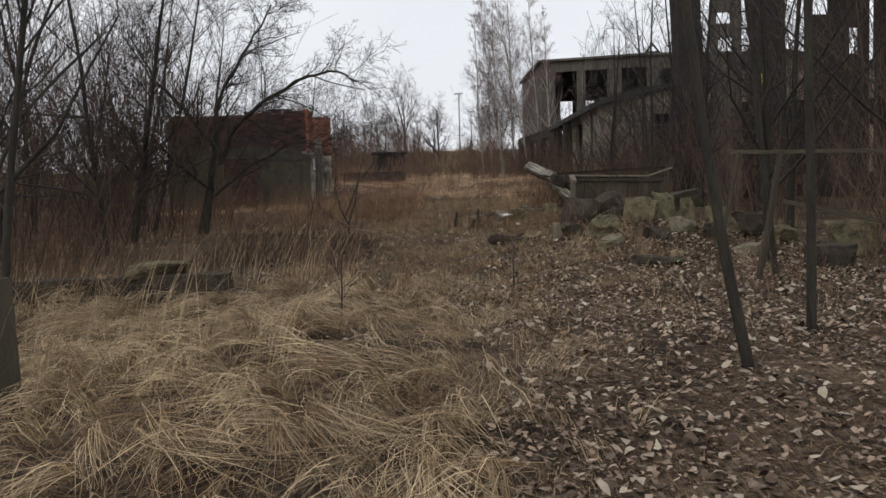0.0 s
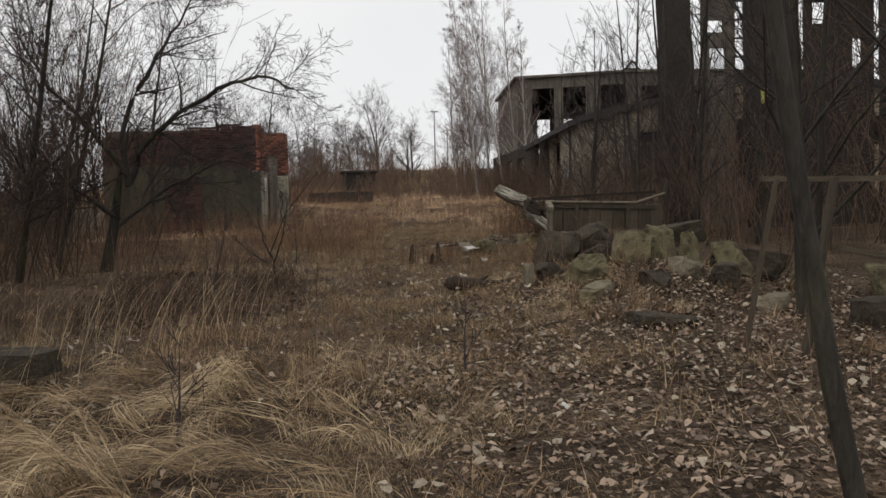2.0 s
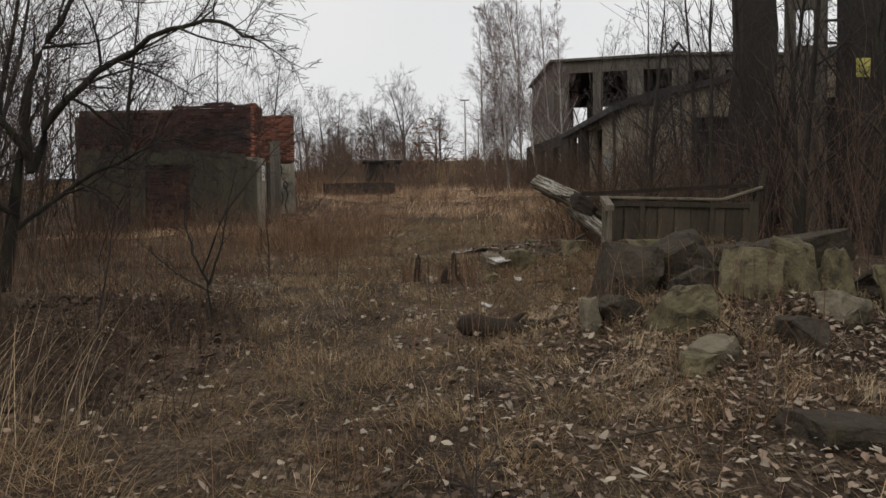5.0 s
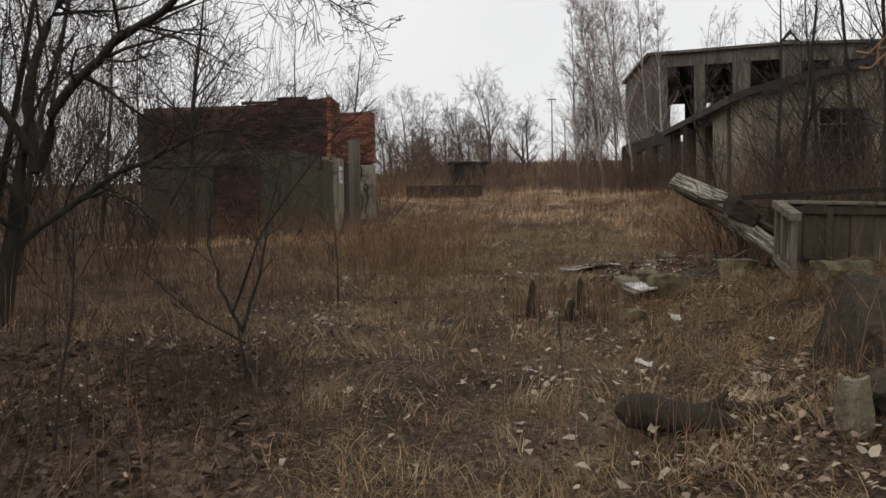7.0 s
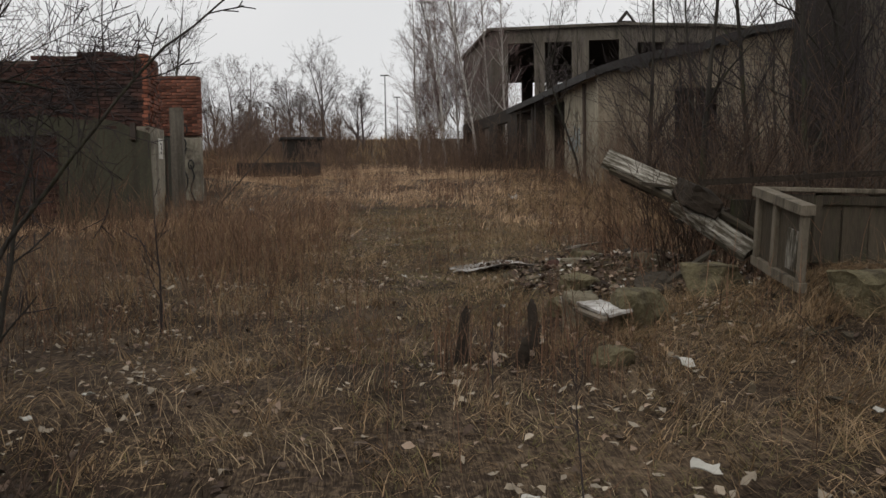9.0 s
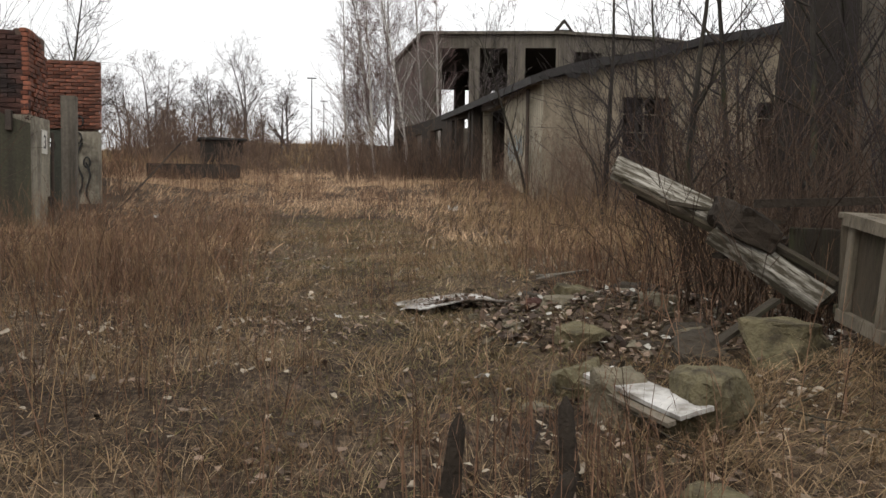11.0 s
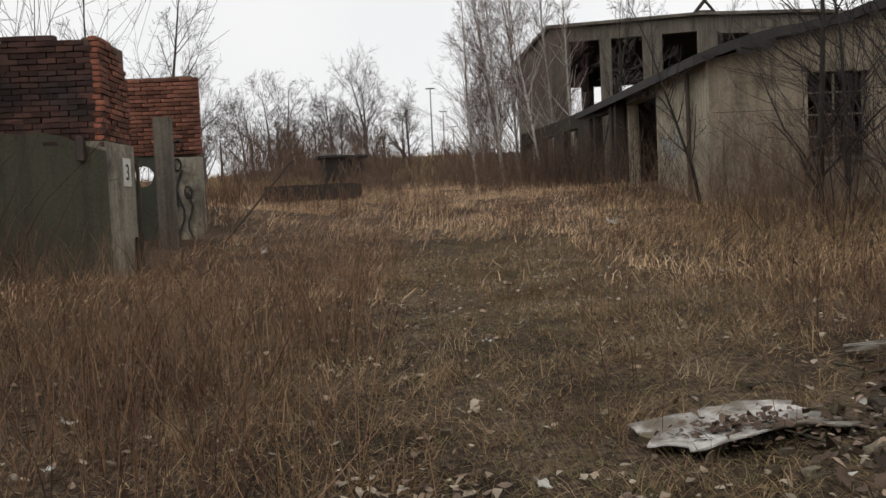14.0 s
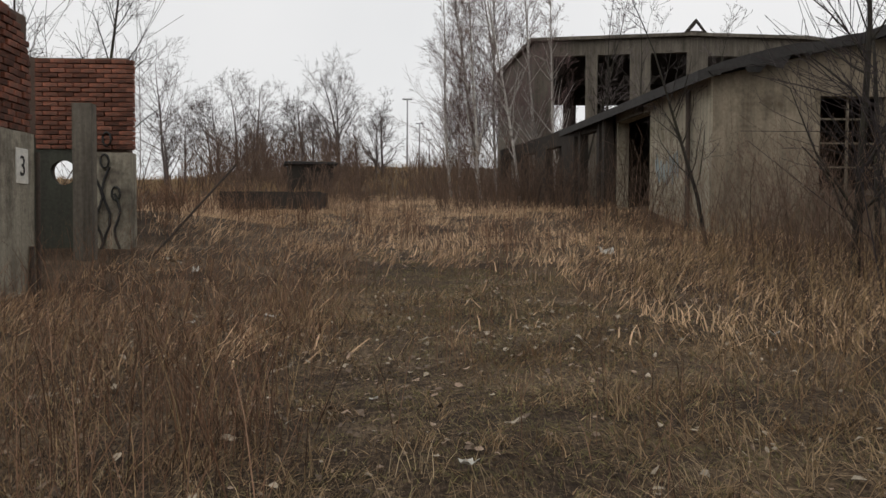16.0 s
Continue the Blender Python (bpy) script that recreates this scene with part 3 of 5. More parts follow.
def stalks(name, label, material, n, x0, x1, y0, y1, h0, h1, w, seed, patch=0.4, scale=0.7, lean=0.25, side=2):
    """Upright dead weed stems with short side shoots."""
    x, y, r = field(n, x0, x1, y0, y1, seed, patch, scale, 0.22)
    k = clear(x, y)
    x, y = x[k], y[k]
    n = len(x)
    h = h0 + (h1 - h0) * r.uniform(0, 1, n) ** 1.6
    ang, ln = r.uniform(0, 6.28, n), r.uniform(0.0, lean, n)
    X, Yv, H, W, L, A, Z = [x], [y], [h], [np.full(n, w)], [ln], [ang], [np.zeros(n)]
    for s in range(side):
        f = r.uniform(0.35, 0.8, n)
        X.append(x + np.cos(ang) * ln * h * f ** 1.6)
        Yv.append(y + np.sin(ang) * ln * h * f ** 1.6)
        Z.append(h * f)
        H.append(h * r.uniform(0.15, 0.4, n))
        W.append(np.full(n, w * 0.7))
        L.append(r.uniform(0.4, 1.0, n))
        A.append(r.uniform(0, 6.28, n))
    X, Yv, H, W, L, A, Z = [np.concatenate(v) for v in (X, Yv, H, W, L, A, Z)]
    return tagged(blades(name, material, X, Yv, H, W, L, A, 0.2, 2, seed, Z), label, "weeds", kind="stuff")


stalks("weed_stalks", "rust-brown dead weed stalks in a dense patch", M_RUST, 8500, -7.5, -0.8, 17.5, 34, 0.12, 1.15, 0.006, 21, -0.25, 1.9, 1.1)
stalks("weed_stalks", "dark rust-brown weeds standing close by the path", M_RUST, 2000, -3.6, -0.7, 20.5, 28, 0.15, 1.0, 0.006, 26, -0.3, 2.3, 1.1)
stalks("weed_stalks", "tall rust-brown weeds in a dense stand", M_RUST, 800, -2.5, -0.75, 21.6, 24.8, 0.25, 1.15, 0.006, 30, -0.1, 2.6, 0.6, 3)
stalks("reed_stalks", "pale dry stems among the rust-brown weeds", M_REED, 900, -4.5, -0.6, 18.5, 27.5, 0.2, 0.9, 0.005, 33, 0.0, 2.2, 0.9)
stalks("reed_stalks", "bleached stalks leaning across each other by the path", M_REED, 1700, 2.6, 5.4, 23.5, 33, 0.25, 1.15, 0.007, 27, -0.1, 1.9, 1.6)
stalks("weed_stalks", "dark stems around the rotten stumps", M_RUST, 260, 0.1, 1.0, 16.3, 17.6, 0.2, 0.55, 0.006, 28, 2.0)
stalks("weed_stalks", "thin brown weed stems scattered over the field", M_RUST, 3000, -4, 4.0, 8, 40, 0.3, 0.8, 0.005, 22, 0.0)
stalks("reed_stalks", "pale dry reed stalks leaning beside the wall", M_REED, 2100, 3.4, 8.5, 23.0, 38, 0.25, 1.1, 0.007, 23, -0.1, 1.6, 1.2)
stalks("weed_stalks", "dark brown stems tangled among the pale reeds", M_BRUSH, 1500, 2.6, 8.0, 23.0, 37, 0.2, 1.0, 0.007, 29, 0.0, 1.7, 1.3)
stalks("field_weeds", "reddish weed stems among the tan grass", M_RUST, 5000, -9, 7, 33, 56, 0.4, 1.0, 0.011, 24, 0.2, 0.4)
stalks("weed_stalks", "brown stems under the thicket", M_RUST, 5000, -12, -3.2, 8, 28, 0.3, 1.0, 0.006, 25, 0.4)


def leaves(name, label, material, x, y, r, s0, s1, lift=0.02):
    """Curled four-sided leaves lying at random tilts."""
    n = len(x)
    z = ground_z(x, y) + r.uniform(0.005, lift, n)
    a, s = r.uniform(0, 6.28, n), r.uniform(s0, s1, n)
    tilt, ta = np.abs(r.normal(0, 0.42, n)), r.uniform(0, 6.28, n)
    curl = r.uniform(-0.5, 0.9, n)
    pts = [(-0.5, 0, 0.0), (-0.18, 0.3, 0.6), (0.2, 0.26, 0.7), (0.55, 0, 0.2), (0.2, -0.28, 0.7), (-0.2, -0.27, 0.6)]
    rows = []
    for px, py, pc in pts:
        lx, ly, lz = px * s * r.uniform(0.7, 1.15, n), py * s * r.uniform(0.7, 1.35, n), pc * curl * s * r.uniform(0.3, 0.9, n)
        wx, wy = np.cos(a) * lx - np.sin(a) * ly, np.sin(a) * lx + np.cos(a) * ly
        up = (wx * np.cos(ta) + wy * np.sin(ta)) * np.sin(tilt)
        rows.append(np.stack([x + wx, y + wy, z + lz + up + s * 0.25 * np.sin(tilt)], 1))
    V = np.stack(rows, 1).reshape(-1, 3)
    tri = np.array([(0, 5, 1), (1, 5, 4), (1, 4, 2), (2, 4, 3)])
    F = ((np.arange(n) * 6)[:, None, None] + tri[None]).reshape(-1, 3)
    return tagged(new(name, array_mesh(name, V, F, material)), label, "leaves", kind="stuff")


x, y, r = field(24000, -0.2, 5.6, 1.6, 15, 31, patch=1.1, scale=1.9)
k = x > 0.35 + 0.25 * np.sin(y * 1.3) - (y < 3) * 0.6 + np.clip(y - 9, 0, 9) * 0.2
leaves("fallen_leaves", "brown and grey fallen leaves in a thick litter", M_LEAF, x[k], y[k], r, 0.02, 0.066, 0.05)
x, y, r = field(2600, -0.5, 6.5, 1, 15, 32)
k = x > 0.2
leaves("fallen_leaves", "bleached pale fallen leaves lying curled", M_PALELEAF, x[k], y[k], r, 0.025, 0.09, 0.08)
x, y, r = field(7000, 0.2, 6.5, 1.6, 14, 39, patch=0.8, scale=1.9)
leaves("fallen_leaves", "dark damp leaves between the brown litter", M_DARKLEAF, x, y, r, 0.03, 0.08, 0.03)
x, y, r = field(9000, -3.5, 3.5, 8, 28, 40, tuft=0.2)
k = bare(x, y)
leaves("fallen_leaves", "dark wet leaves rotting in the hollows", M_DARKLEAF, x[k], y[k], r, 0.02, 0.065, 0.02)
x, y, r = field(9000, -4, 5, 2, 36, 33, patch=0.2, tuft=0.2)
leaves("fallen_leaves", "sparse brown leaves in the short grass", M_LEAF, x, y, r, 0.02, 0.07, 0.05)
x, y, r = field(2600, -2.8, 4, 7, 30, 34, patch=0.0, scale=2.6, tuft=0.2)
leaves("fallen_leaves", "pale scraps of leaves and paper in the grass", M_PALELEAF, x, y, r, 0.015, 0.07, 0.05)


x, y, r = field(1500, 1.2, 4.0, 18.2, 22.4, 35)
k = heap(x, y)
leaves("fallen_leaves", "dark rotting leaves over the rubble heap", M_DARKLEAF, x[k], y[k], r, 0.03, 0.1, 0.06)
x, y, r = field(1400, 1.2, 4.0, 18.2, 22.4, 38)
k = heap(x, y)
leaves("fallen_leaves", "brown damp leaves strewn over the rubble heap", M_LEAF, x[k], y[k], r, 0.02, 0.075, 0.06)
x, y, r = field(260, 1.2, 4.0, 18.2, 22.4, 36)
k = heap(x, y)
leaves("fallen_leaves", "white flakes of paint and paper on the heap", M_PAPER, x[k], y[k], r, 0.03, 0.09, 0.08)
x, y, r = field(3600, -3.9, -0.9, 10.6, 16, 37)
k = heap(x, y)
leaves("fallen_leaves", "dark rotting leaves under the brambles", M_DARKLEAF, x[k], y[k], r, 0.03, 0.09, 0.06)


# ---- bare trees ----
def tubes(name, lines, material, sides=5):
    """One mesh of tapered tubes along polylines [(points, radii)]."""
    VV, FF, base = [], [], 0
    ring = np.arange(sides) * 2 * np.pi / sides
    for P, R in lines:
        P, R = np.asarray(P, float), np.asarray(R, float)
        D = np.gradient(P, axis=0)
        D /= np.linalg.norm(D, axis=1)[:, None] + 1e-9
        ref = np.where(np.abs(D[:, 2:3]) > 0.9, np.array([[1.0, 0, 0]]), np.array([[0, 0, 1.0]]))
        U = np.cross(D, ref)
        U /= np.linalg.norm(U, axis=1)[:, None] + 1e-9
        W = np.cross(D, U)
        v = P[:, None] + R[:, None, None] * (np.cos(ring)[None, :, None] * U[:, None] + np.sin(ring)[None, :, None] * W[:, None])
        VV.append(v.reshape(-1, 3))
        n = len(P)
        a = base + np.arange(n - 1)[:, None] * sides + np.arange(sides)[None]
        b = base + np.arange(n - 1)[:, None] * sides + (np.arange(sides)[None] + 1) % sides
        FF.append(np.stack([a, b, b + sides, a + sides], 2).reshape(-1, 4))
        base += n * sides
    return array_mesh(name, np.concatenate(VV), np.concatenate(FF), material, True)


def wand(r, start, way, length, radius, steps, wander, up, tip=0.3):
    """One limb that wanders: points and radii."""
    p, d = np.array(start, float), np.array(way, float) / np.linalg.norm(way)
    P = [p.copy()]
    for i in range(steps):
        d = d + r.normal(0, wander, 3) + np.array([0, 0, up])
        d /= np.linalg.norm(d)
        p = p + d * length / steps
        P.append(p.copy())
    return np.array(P), radius * np.linspace(1, tip, steps + 1)


def sprout(r, out, P, R, counts, reach, spread_deg, up, wander, level, start=0.25, minr=0.0, share=0.55, taper=0.6, fine=0.55):
    """Side shoots along a limb, and theirs in turn. reach: their length; out collects (level, points, radii)."""
    steps = len(P) - 1
    for k in range(counts[0]):
        f = r.uniform(start, 0.99)
        i = int(f * steps)
        q = P[i] + (P[i + 1] - P[i]) * (f * steps - i)
        rad = R[i] + (R[i + 1] - R[i]) * (f * steps - i)
        axis = (P[i + 1] - P[i]) / (np.linalg.norm(P[i + 1] - P[i]) + 1e-9)
        side = np.cross(axis, r.normal(0, 1, 3))
        side /= np.linalg.norm(side) + 1e-9
        a = radians(r.uniform(0.6, 1.2) * spread_deg)
        L = reach * r.uniform(0.55, 1.2) * (1 - taper * f)
        c, cr = wand(r, q, axis * math.cos(a) + side * math.sin(a), L, max(rad * r.uniform(0.35, share), minr), (5, 4, 3, 1, 1)[level], wander, up, 0.35)
        cr = np.maximum(cr, minr)
        out.append((level, c, cr))
        if len(counts) > 1:
            sprout(r, out, c, cr, counts[1:], L * fine, spread_deg, up * 0.6, wander * 1.1, level + 1, 0.15, minr, share, 0.4, fine)
    return out


def tree(name, label, x, y, seed, height, radius, counts=(20, 6, 4), spread_deg=45, way=(0, 0, 1), up=0.06, wander=0.1, reach=0.34, bark=None, twig=None, group="", minr=0.003, category="tree", limbs=(), start=0.25, taper=0.6, bend=0.04, fine=0.55):
    """A bare tree: a tapering trunk, limbs of its own shape if given, branches, and twigs as a part."""
    r = np.random.RandomState(seed)
    P, R = wand(r, (x, y, gz(x, y) - 0.06), way, height, radius, 9, bend, 0.02, 0.12)
    out = [(0, P, R)]
    if not limbs:
        sprout(r, out, P, R, counts, reach * height, spread_deg, up, wander, 1, start, minr, taper=taper, fine=fine)
    for pts, rad in limbs:
        Q = np.array(pts, float)
        t = np.linspace(0, len(Q) - 1, 3 * len(Q))
        Q = np.stack([np.interp(t, np.arange(len(Q)), Q[:, c]) for c in range(3)], 1) + r.normal(0, 0.3 * rad, (len(t), 3))
        S = np.linspace(rad, rad * 0.25, len(t))
        out.append((0, Q, S))
        sprout(r, out, Q, S, counts, reach * height, spread_deg, up, wander, 1, start, minr, taper=taper, fine=fine)
    thick = [(p, q) for lv, p, q in out if lv == 0]
    ob = tagged(new(name, tubes(name, thick, bark or M_BARK, 7)), label, category, group)
    part("branches", tubes("branches", [(p, q) for lv, p, q in out if lv == 1], bark or M_BARK, 4), ob)
    thin = [(p, q) for lv, p, q in out if lv >= 2]
    if thin:
        tagged(part("twigs", tubes("twigs", thin, twig or M_TWIG, 3), ob), kind="stuff")
    return ob


# the crooked old fruit tree by the path
tree("fruit_tree", "crooked bare fruit tree with arching twiggy branches", -4.75, 16.75, 41, 2.5, 0.115, (20, 10, 6), 55, (0.24, 0.0, 1), 0.02, 0.16, 0.62, start=0.15, taper=0.35, limbs=(
    ((( -4.3, 16.78, 2.3), (-4.1, 16.8, 2.85), (-3.5, 16.7, 3.35), (-2.7, 16.6, 3.8), (-2.0, 16.5, 3.95), (-1.5, 16.4, 3.7)), 0.056), (((-4.35, 16.78, 2.2), (-4.45, 16.9, 3.0), (-4.2, 17.1, 3.9), (-3.7, 17.2, 4.7), (-3.3, 17.2, 5.4)), 0.055),
    (((-4.3, 16.78, 2.35), (-4.8, 16.7, 3.1), (-5.5, 16.5, 3.9), (-5.9, 16.4, 4.8)), 0.05), (((-4.5, 16.78, 1.7), (-5.1, 16.2, 2.3), (-5.7, 15.7, 3.2)), 0.038), (((-4.6, 16.78, 1.5), (-3.9, 17.4, 2.2), (-3.0, 17.8, 2.7), (-2.4, 18.0, 2.6)), 0.034)))
# trunks close beside the start
tree("young_tree", "slender leaning bare tree with a mossy trunk", 2.06, 5.68, 42, 7.5, 0.043, (10, 5, 3), 40, (-0.22, 0.0, 1), 0.08, 0.07, 0.26, start=0.4, bend=0.022)
tree("young_tree", "straight slender bare tree beside the litter", 2.92, 6.7, 43, 8.0, 0.042, (10, 5, 3), 38, (-0.01, 0.0, 1), 0.08, 0.07, 0.25, start=0.35, bend=0.012)
tree("young_tree", "thin dark bare tree leaning over weeds", -2.72, 5.0, 44, 6.0, 0.028, (16, 6, 3), 45, (0.17, 0.0, 1), 0.05, 0.1, 0.3, start=0.2, bend=0.03)
tree("bushy_tree", "bushy bare tree with fine twigs before the brick ruin", -7.4, 27.7, 46, 6.2, 0.09, (26, 8, 5), 48, (0.02, 0.0, 1), 0.05, 0.12, 0.42, start=0.2, taper=0.4)
rr = np.random.RandomState(7)
for i, (tx, ty, th) in enumerate([(3.9, 9.9, 8), (4.4, 11.4, 8.5), (5.6, 13.6, 8), (6.6, 16.2, 8), (6.2, 21.4, 7), (6.9, 24.0, 7), (7.4, 20.0, 8.5), (8.6, 23.3, 8), (6.3, 31.0, 6.5), (7.9, 33.0, 5.5), (5.9, 35.3, 5), (8.8, 29.0, 7), (7.0, 12.5, 8), (5.4, 9.4, 8), (5.9, 19.3, 6.5), (7.7, 27.3, 6.5), (9.5, 31, 6), (5.6, 22.6, 7.5), (6.3, 20.4, 8), (6.6, 26.2, 7), (8.1, 21.6, 8.5), (7.0, 29.4, 6.5), (4.9, 24.6, 5)]):
    tree("thicket_tree", "thin bare tree in the thicket by the ruin", tx, ty, 60 + i, th, rr.uniform(0.04, 0.07), (16, 6, 3), 45, (rr.normal(0, 0.1), rr.normal(0, 0.08), 1), 0.06, 0.11, 0.33, group="thicket trees by the ruin", start=0.12)
for i, (tx, ty, th) in enumerate([(-5.4, 9.6, 7), (-6.4, 12.5, 8), (-5.5, 13.8, 7), (-8.2, 15.5, 8), (-6.4, 18.8, 7), (-7.6, 21.5, 7), (-9.6, 20.0, 8), (-9.6, 26.0, 7), (-11.5, 24.0, 9), (-6.2, 36.8, 5.5), (-8.0, 38.0, 6.5), (-11.0, 33.0, 7.5), (-12.5, 29.0, 8), (-4.6, 8.0, 7), (-10.5, 15.5, 8), (-13, 19, 9), (-7.2, 10.6, 8), (-8.8, 12.2, 8), (-5.9, 16.2, 6.5), (-10.5, 29.5, 6.5)]):
    tree("thicket_tree", "bare dark tree in the thicket by the brick ruin", tx, ty, 90 + i, th, rr.uniform(0.04, 0.07), (18, 8, 4), 50, (rr.normal(0.05, 0.1), rr.normal(0, 0.1), 1), 0.05, 0.12, 0.36, group="thicket trees by the brick ruin", start=0.12)
for i, (tx, ty, th) in enumerate([(3.3, 57.5, 13.5), (4.3, 59.5, 15), (5.0, 57.0, 14), (6.0, 59.0, 14), (3.9, 63.0, 13), (6.6, 57.0, 11), (2.7, 61.0, 10), (2.1, 58.8, 11), (5.5, 61.5, 15), (3.6, 60.2, 13)]):
    tree("birch_tree", "bare birch with a white trunk and fine drooping twigs", tx + 0.9, ty, 120 + i, th, 0.075, (46, 8, 4), 34, (rr.normal(-0.09, 0.06), rr.normal(0, 0.04), 1), 0.0, 0.09, 0.24, M_BIRCH, M_BIRCHTWIG, group="clump of birches", minr=0.0042, start=0.1, taper=0.86, bend=0.02, fine=0.7)
for i, (tx, ty, th) in enumerate([(9.6, 56.0, 9.0), (11.2, 57.5, 8.5), (8.9, 58.5, 10), (13.5, 56, 8.5)]):
    tree("shrub_tree", "bare tree grown up inside the ruin", tx, ty, 170 + i, th, 0.06, (16, 5, 3), 36, (rr.normal(0, 0.06), 0, 1), 0.05, 0.1, 0.3, twig=M_HAZETWIG, group="trees inside the ruin", minr=0.006)
for i in range(20):
    tx, ty = -15.5 + i * 0.8 + rr.uniform(-0.5, 0.5), rr.uniform(77, 90)
    th = (7.4, 4.2, 4.8, 6.0, 6.2, 4.8, 4.4, 6.8)[i % 8] * rr.uniform(0.85, 1.05)
    if i == 0:
        tx, ty, th = -14.6, 78.0, 8.5
    tree("far_tree", "bare grey tree in the distant row", tx, ty, 140 + i, th, 0.12, (20, 8, 5), 50, (rr.normal(0, 0.06), rr.normal(0, 0.06), 1), 0.07, 0.1, 0.6, M_HAZETWIG, M_HAZETWIG, group="distant tree row", minr=0.0065, start=0.1, taper=0.5, fine=0.6)


def brush(name, label, material, n, x0, x1, y0, y1, h0, h1, rad, seed, per=7, shoots=5):
    """A dense scrub of many thin branching stems."""
    r = np.random.RandomState(seed)
    lines = []
    for i in range(n):
        bx, by = r.uniform(x0, x1), r.uniform(y0, y1)
        if not clear(np.array(bx), np.array(by)):
            continue
        bz = gz(bx, by)
        for k in range(per):
            a, s, L = r.uniform(0, 6.28), r.uniform(0.05, 0.6), r.uniform(h0, h1)
            P, R = wand(r, (bx + r.normal(0, 0.2), by + r.normal(0, 0.2), bz - 0.03), (math.cos(a) * s, math.sin(a) * s, 1), L, rad * r.uniform(0.6, 1.2), 4, 0.12, 0.02)
            lines.append((P, R))
            lines += [(p, q) for lv, p, q in sprout(r, [], P, R, (shoots,), L * 0.5, 42, 0.05, 0.12, 3, 0.2, rad * 0.35)]
    return tagged(new(name, tubes(name, lines, material, 3)), label, "scrub", kind="stuff")


brush("scrub", "dense dark leafless scrub under the trees", M_BRUSH, 105, -12.5, -4.9, 9, 28.5, 0.9, 2.7, 0.008, 201)
brush("scrub", "brown leafless scrub before the concrete ruin", M_FARBRUSH, 46, 5.3, 10.5, 19.5, 34, 0.9, 2.7, 0.008, 202)
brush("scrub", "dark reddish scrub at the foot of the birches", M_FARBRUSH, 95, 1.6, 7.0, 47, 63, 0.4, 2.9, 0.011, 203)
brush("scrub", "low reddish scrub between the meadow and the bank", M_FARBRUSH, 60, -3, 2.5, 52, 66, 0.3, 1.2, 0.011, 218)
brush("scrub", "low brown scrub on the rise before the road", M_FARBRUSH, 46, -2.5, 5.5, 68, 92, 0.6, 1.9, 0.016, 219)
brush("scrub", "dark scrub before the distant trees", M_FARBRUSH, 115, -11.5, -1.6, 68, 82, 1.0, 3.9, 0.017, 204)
brush("scrub", "tangled bare brush beside the rubble", M_FARBRUSH, 26, 4.9, 9, 8, 19, 0.8, 2.6, 0.006, 205)
brush("woods", "dense dark bare woods behind the scrub", M_BRUSH, 100, -22, -7.5, 12, 46, 2.0, 7.5, 0.017, 207, 5, 9)
brush("woods", "dense thin saplings by the slab", M_BRUSH, 60, -10, -5.0, 8, 22, 2.0, 6.0, 0.010, 208, 5, 10)
brush("woods", "dense bare woods behind the gantry", M_BRUSH, 60, 6.8, 17, 10, 24, 3.0, 8.5, 0.018, 209, 5)
brush("woods", "dense thin saplings before the gantry", M_FARBRUSH, 22, 5.6, 9, 17, 25, 1.5, 4.0, 0.008, 210, 5)
brush("scrub", "dark brambles over the rubble heap", M_RUST, 60, 2.3, 5.2, 18.6, 23.5, 0.25, 0.9, 0.005, 211, 7, 6)
brush("scrub", "bare dark bramble shoots tangled over the timber pile", M_BRUSH, 42, 2.7, 4.6, 18.9, 20.8, 0.6, 2.0, 0.007, 217, 6, 7)
brush("scrub", "brown scrub on the bank behind the ruin", M_RUST, 60, -9.5, -4.2, 36, 47, 0.4, 1.3, 0.010, 212, 6, 5)
brush("scrub", "dark scrub around the hut", M_FARBRUSH, 60, -7.5, -0.8, 57, 66, 0.7, 2.1, 0.016, 213, 6, 5)
brush("scrub", "thin bare shoots before the shed wall", M_FARBRUSH, 64, 4.8, 9.8, 30, 38, 0.6, 2.5, 0.007, 214, 6, 6)
brush("scrub", "dead stems along the shed side", M_BRUSH, 62, 4.6, 6.8, 40, 58, 0.5, 2.3, 0.011, 215, 5, 6)
brush("scrub", "low dead brambles heaped beside the path", M_BRUSH, 100, -3.7, -1.1, 11.2, 15.4, 0.15, 0.55, 0.004, 216, 8, 4)
brush("scrub", "tall arching bare shrubs by the gantry", M_TWIG, 18, 5.3, 9.0, 20, 31, 2.8, 5.0, 0.012, 217, 5, 12)
brush("scrub", "low scrub along the far bank", M_FARBRUSH, 40, 2, 14, 76, 108, 1.0, 2.6, 0.03, 206)

# ---- brick ruin beside the path ----
HX, HY, HZ = -4.5, 29.4, 1.05
ruin = tagged(new("brick_ruin"), "roofless ruin of red brick over grey plastered walls", "ruin")
ruin.location = (HX, HY, HZ)
NEAR_L = 4.75


near_wall = part("wall", wall_with_holes("wall", NEAR_L, 2.35, 0.28, [(1.75, 2.95, 0.15, 1.95)], M_PLASTER, top=lambda x: 2.32 + 0.05 * math.sin(x * 5.1) - 0.3 * max(0, (x - 3.2) / 1.55) ** 1.5), ruin, pose(-NEAR_L, 0.0, 0))
core = part("wall", wall_with_holes("wall", NEAR_L - 0.1, 3.42, 0.2, [], M_MORTAR), ruin, pose(-NEAR_L, 0.06, 0))
part("wall", wall_with_holes("wall", 5.0, 3.3, 0.25, [], M_MORTAR), ruin, pose(-NEAR_L + 0.02, 0.3, 0, 0, 0, 90))
pier = part("pier", block_mesh("pier", (0.3, 1.15, 2.12), M_PIER, 0.02, 0.012, 3, 2), ruin, pose(-0.14, 0.585, 0))
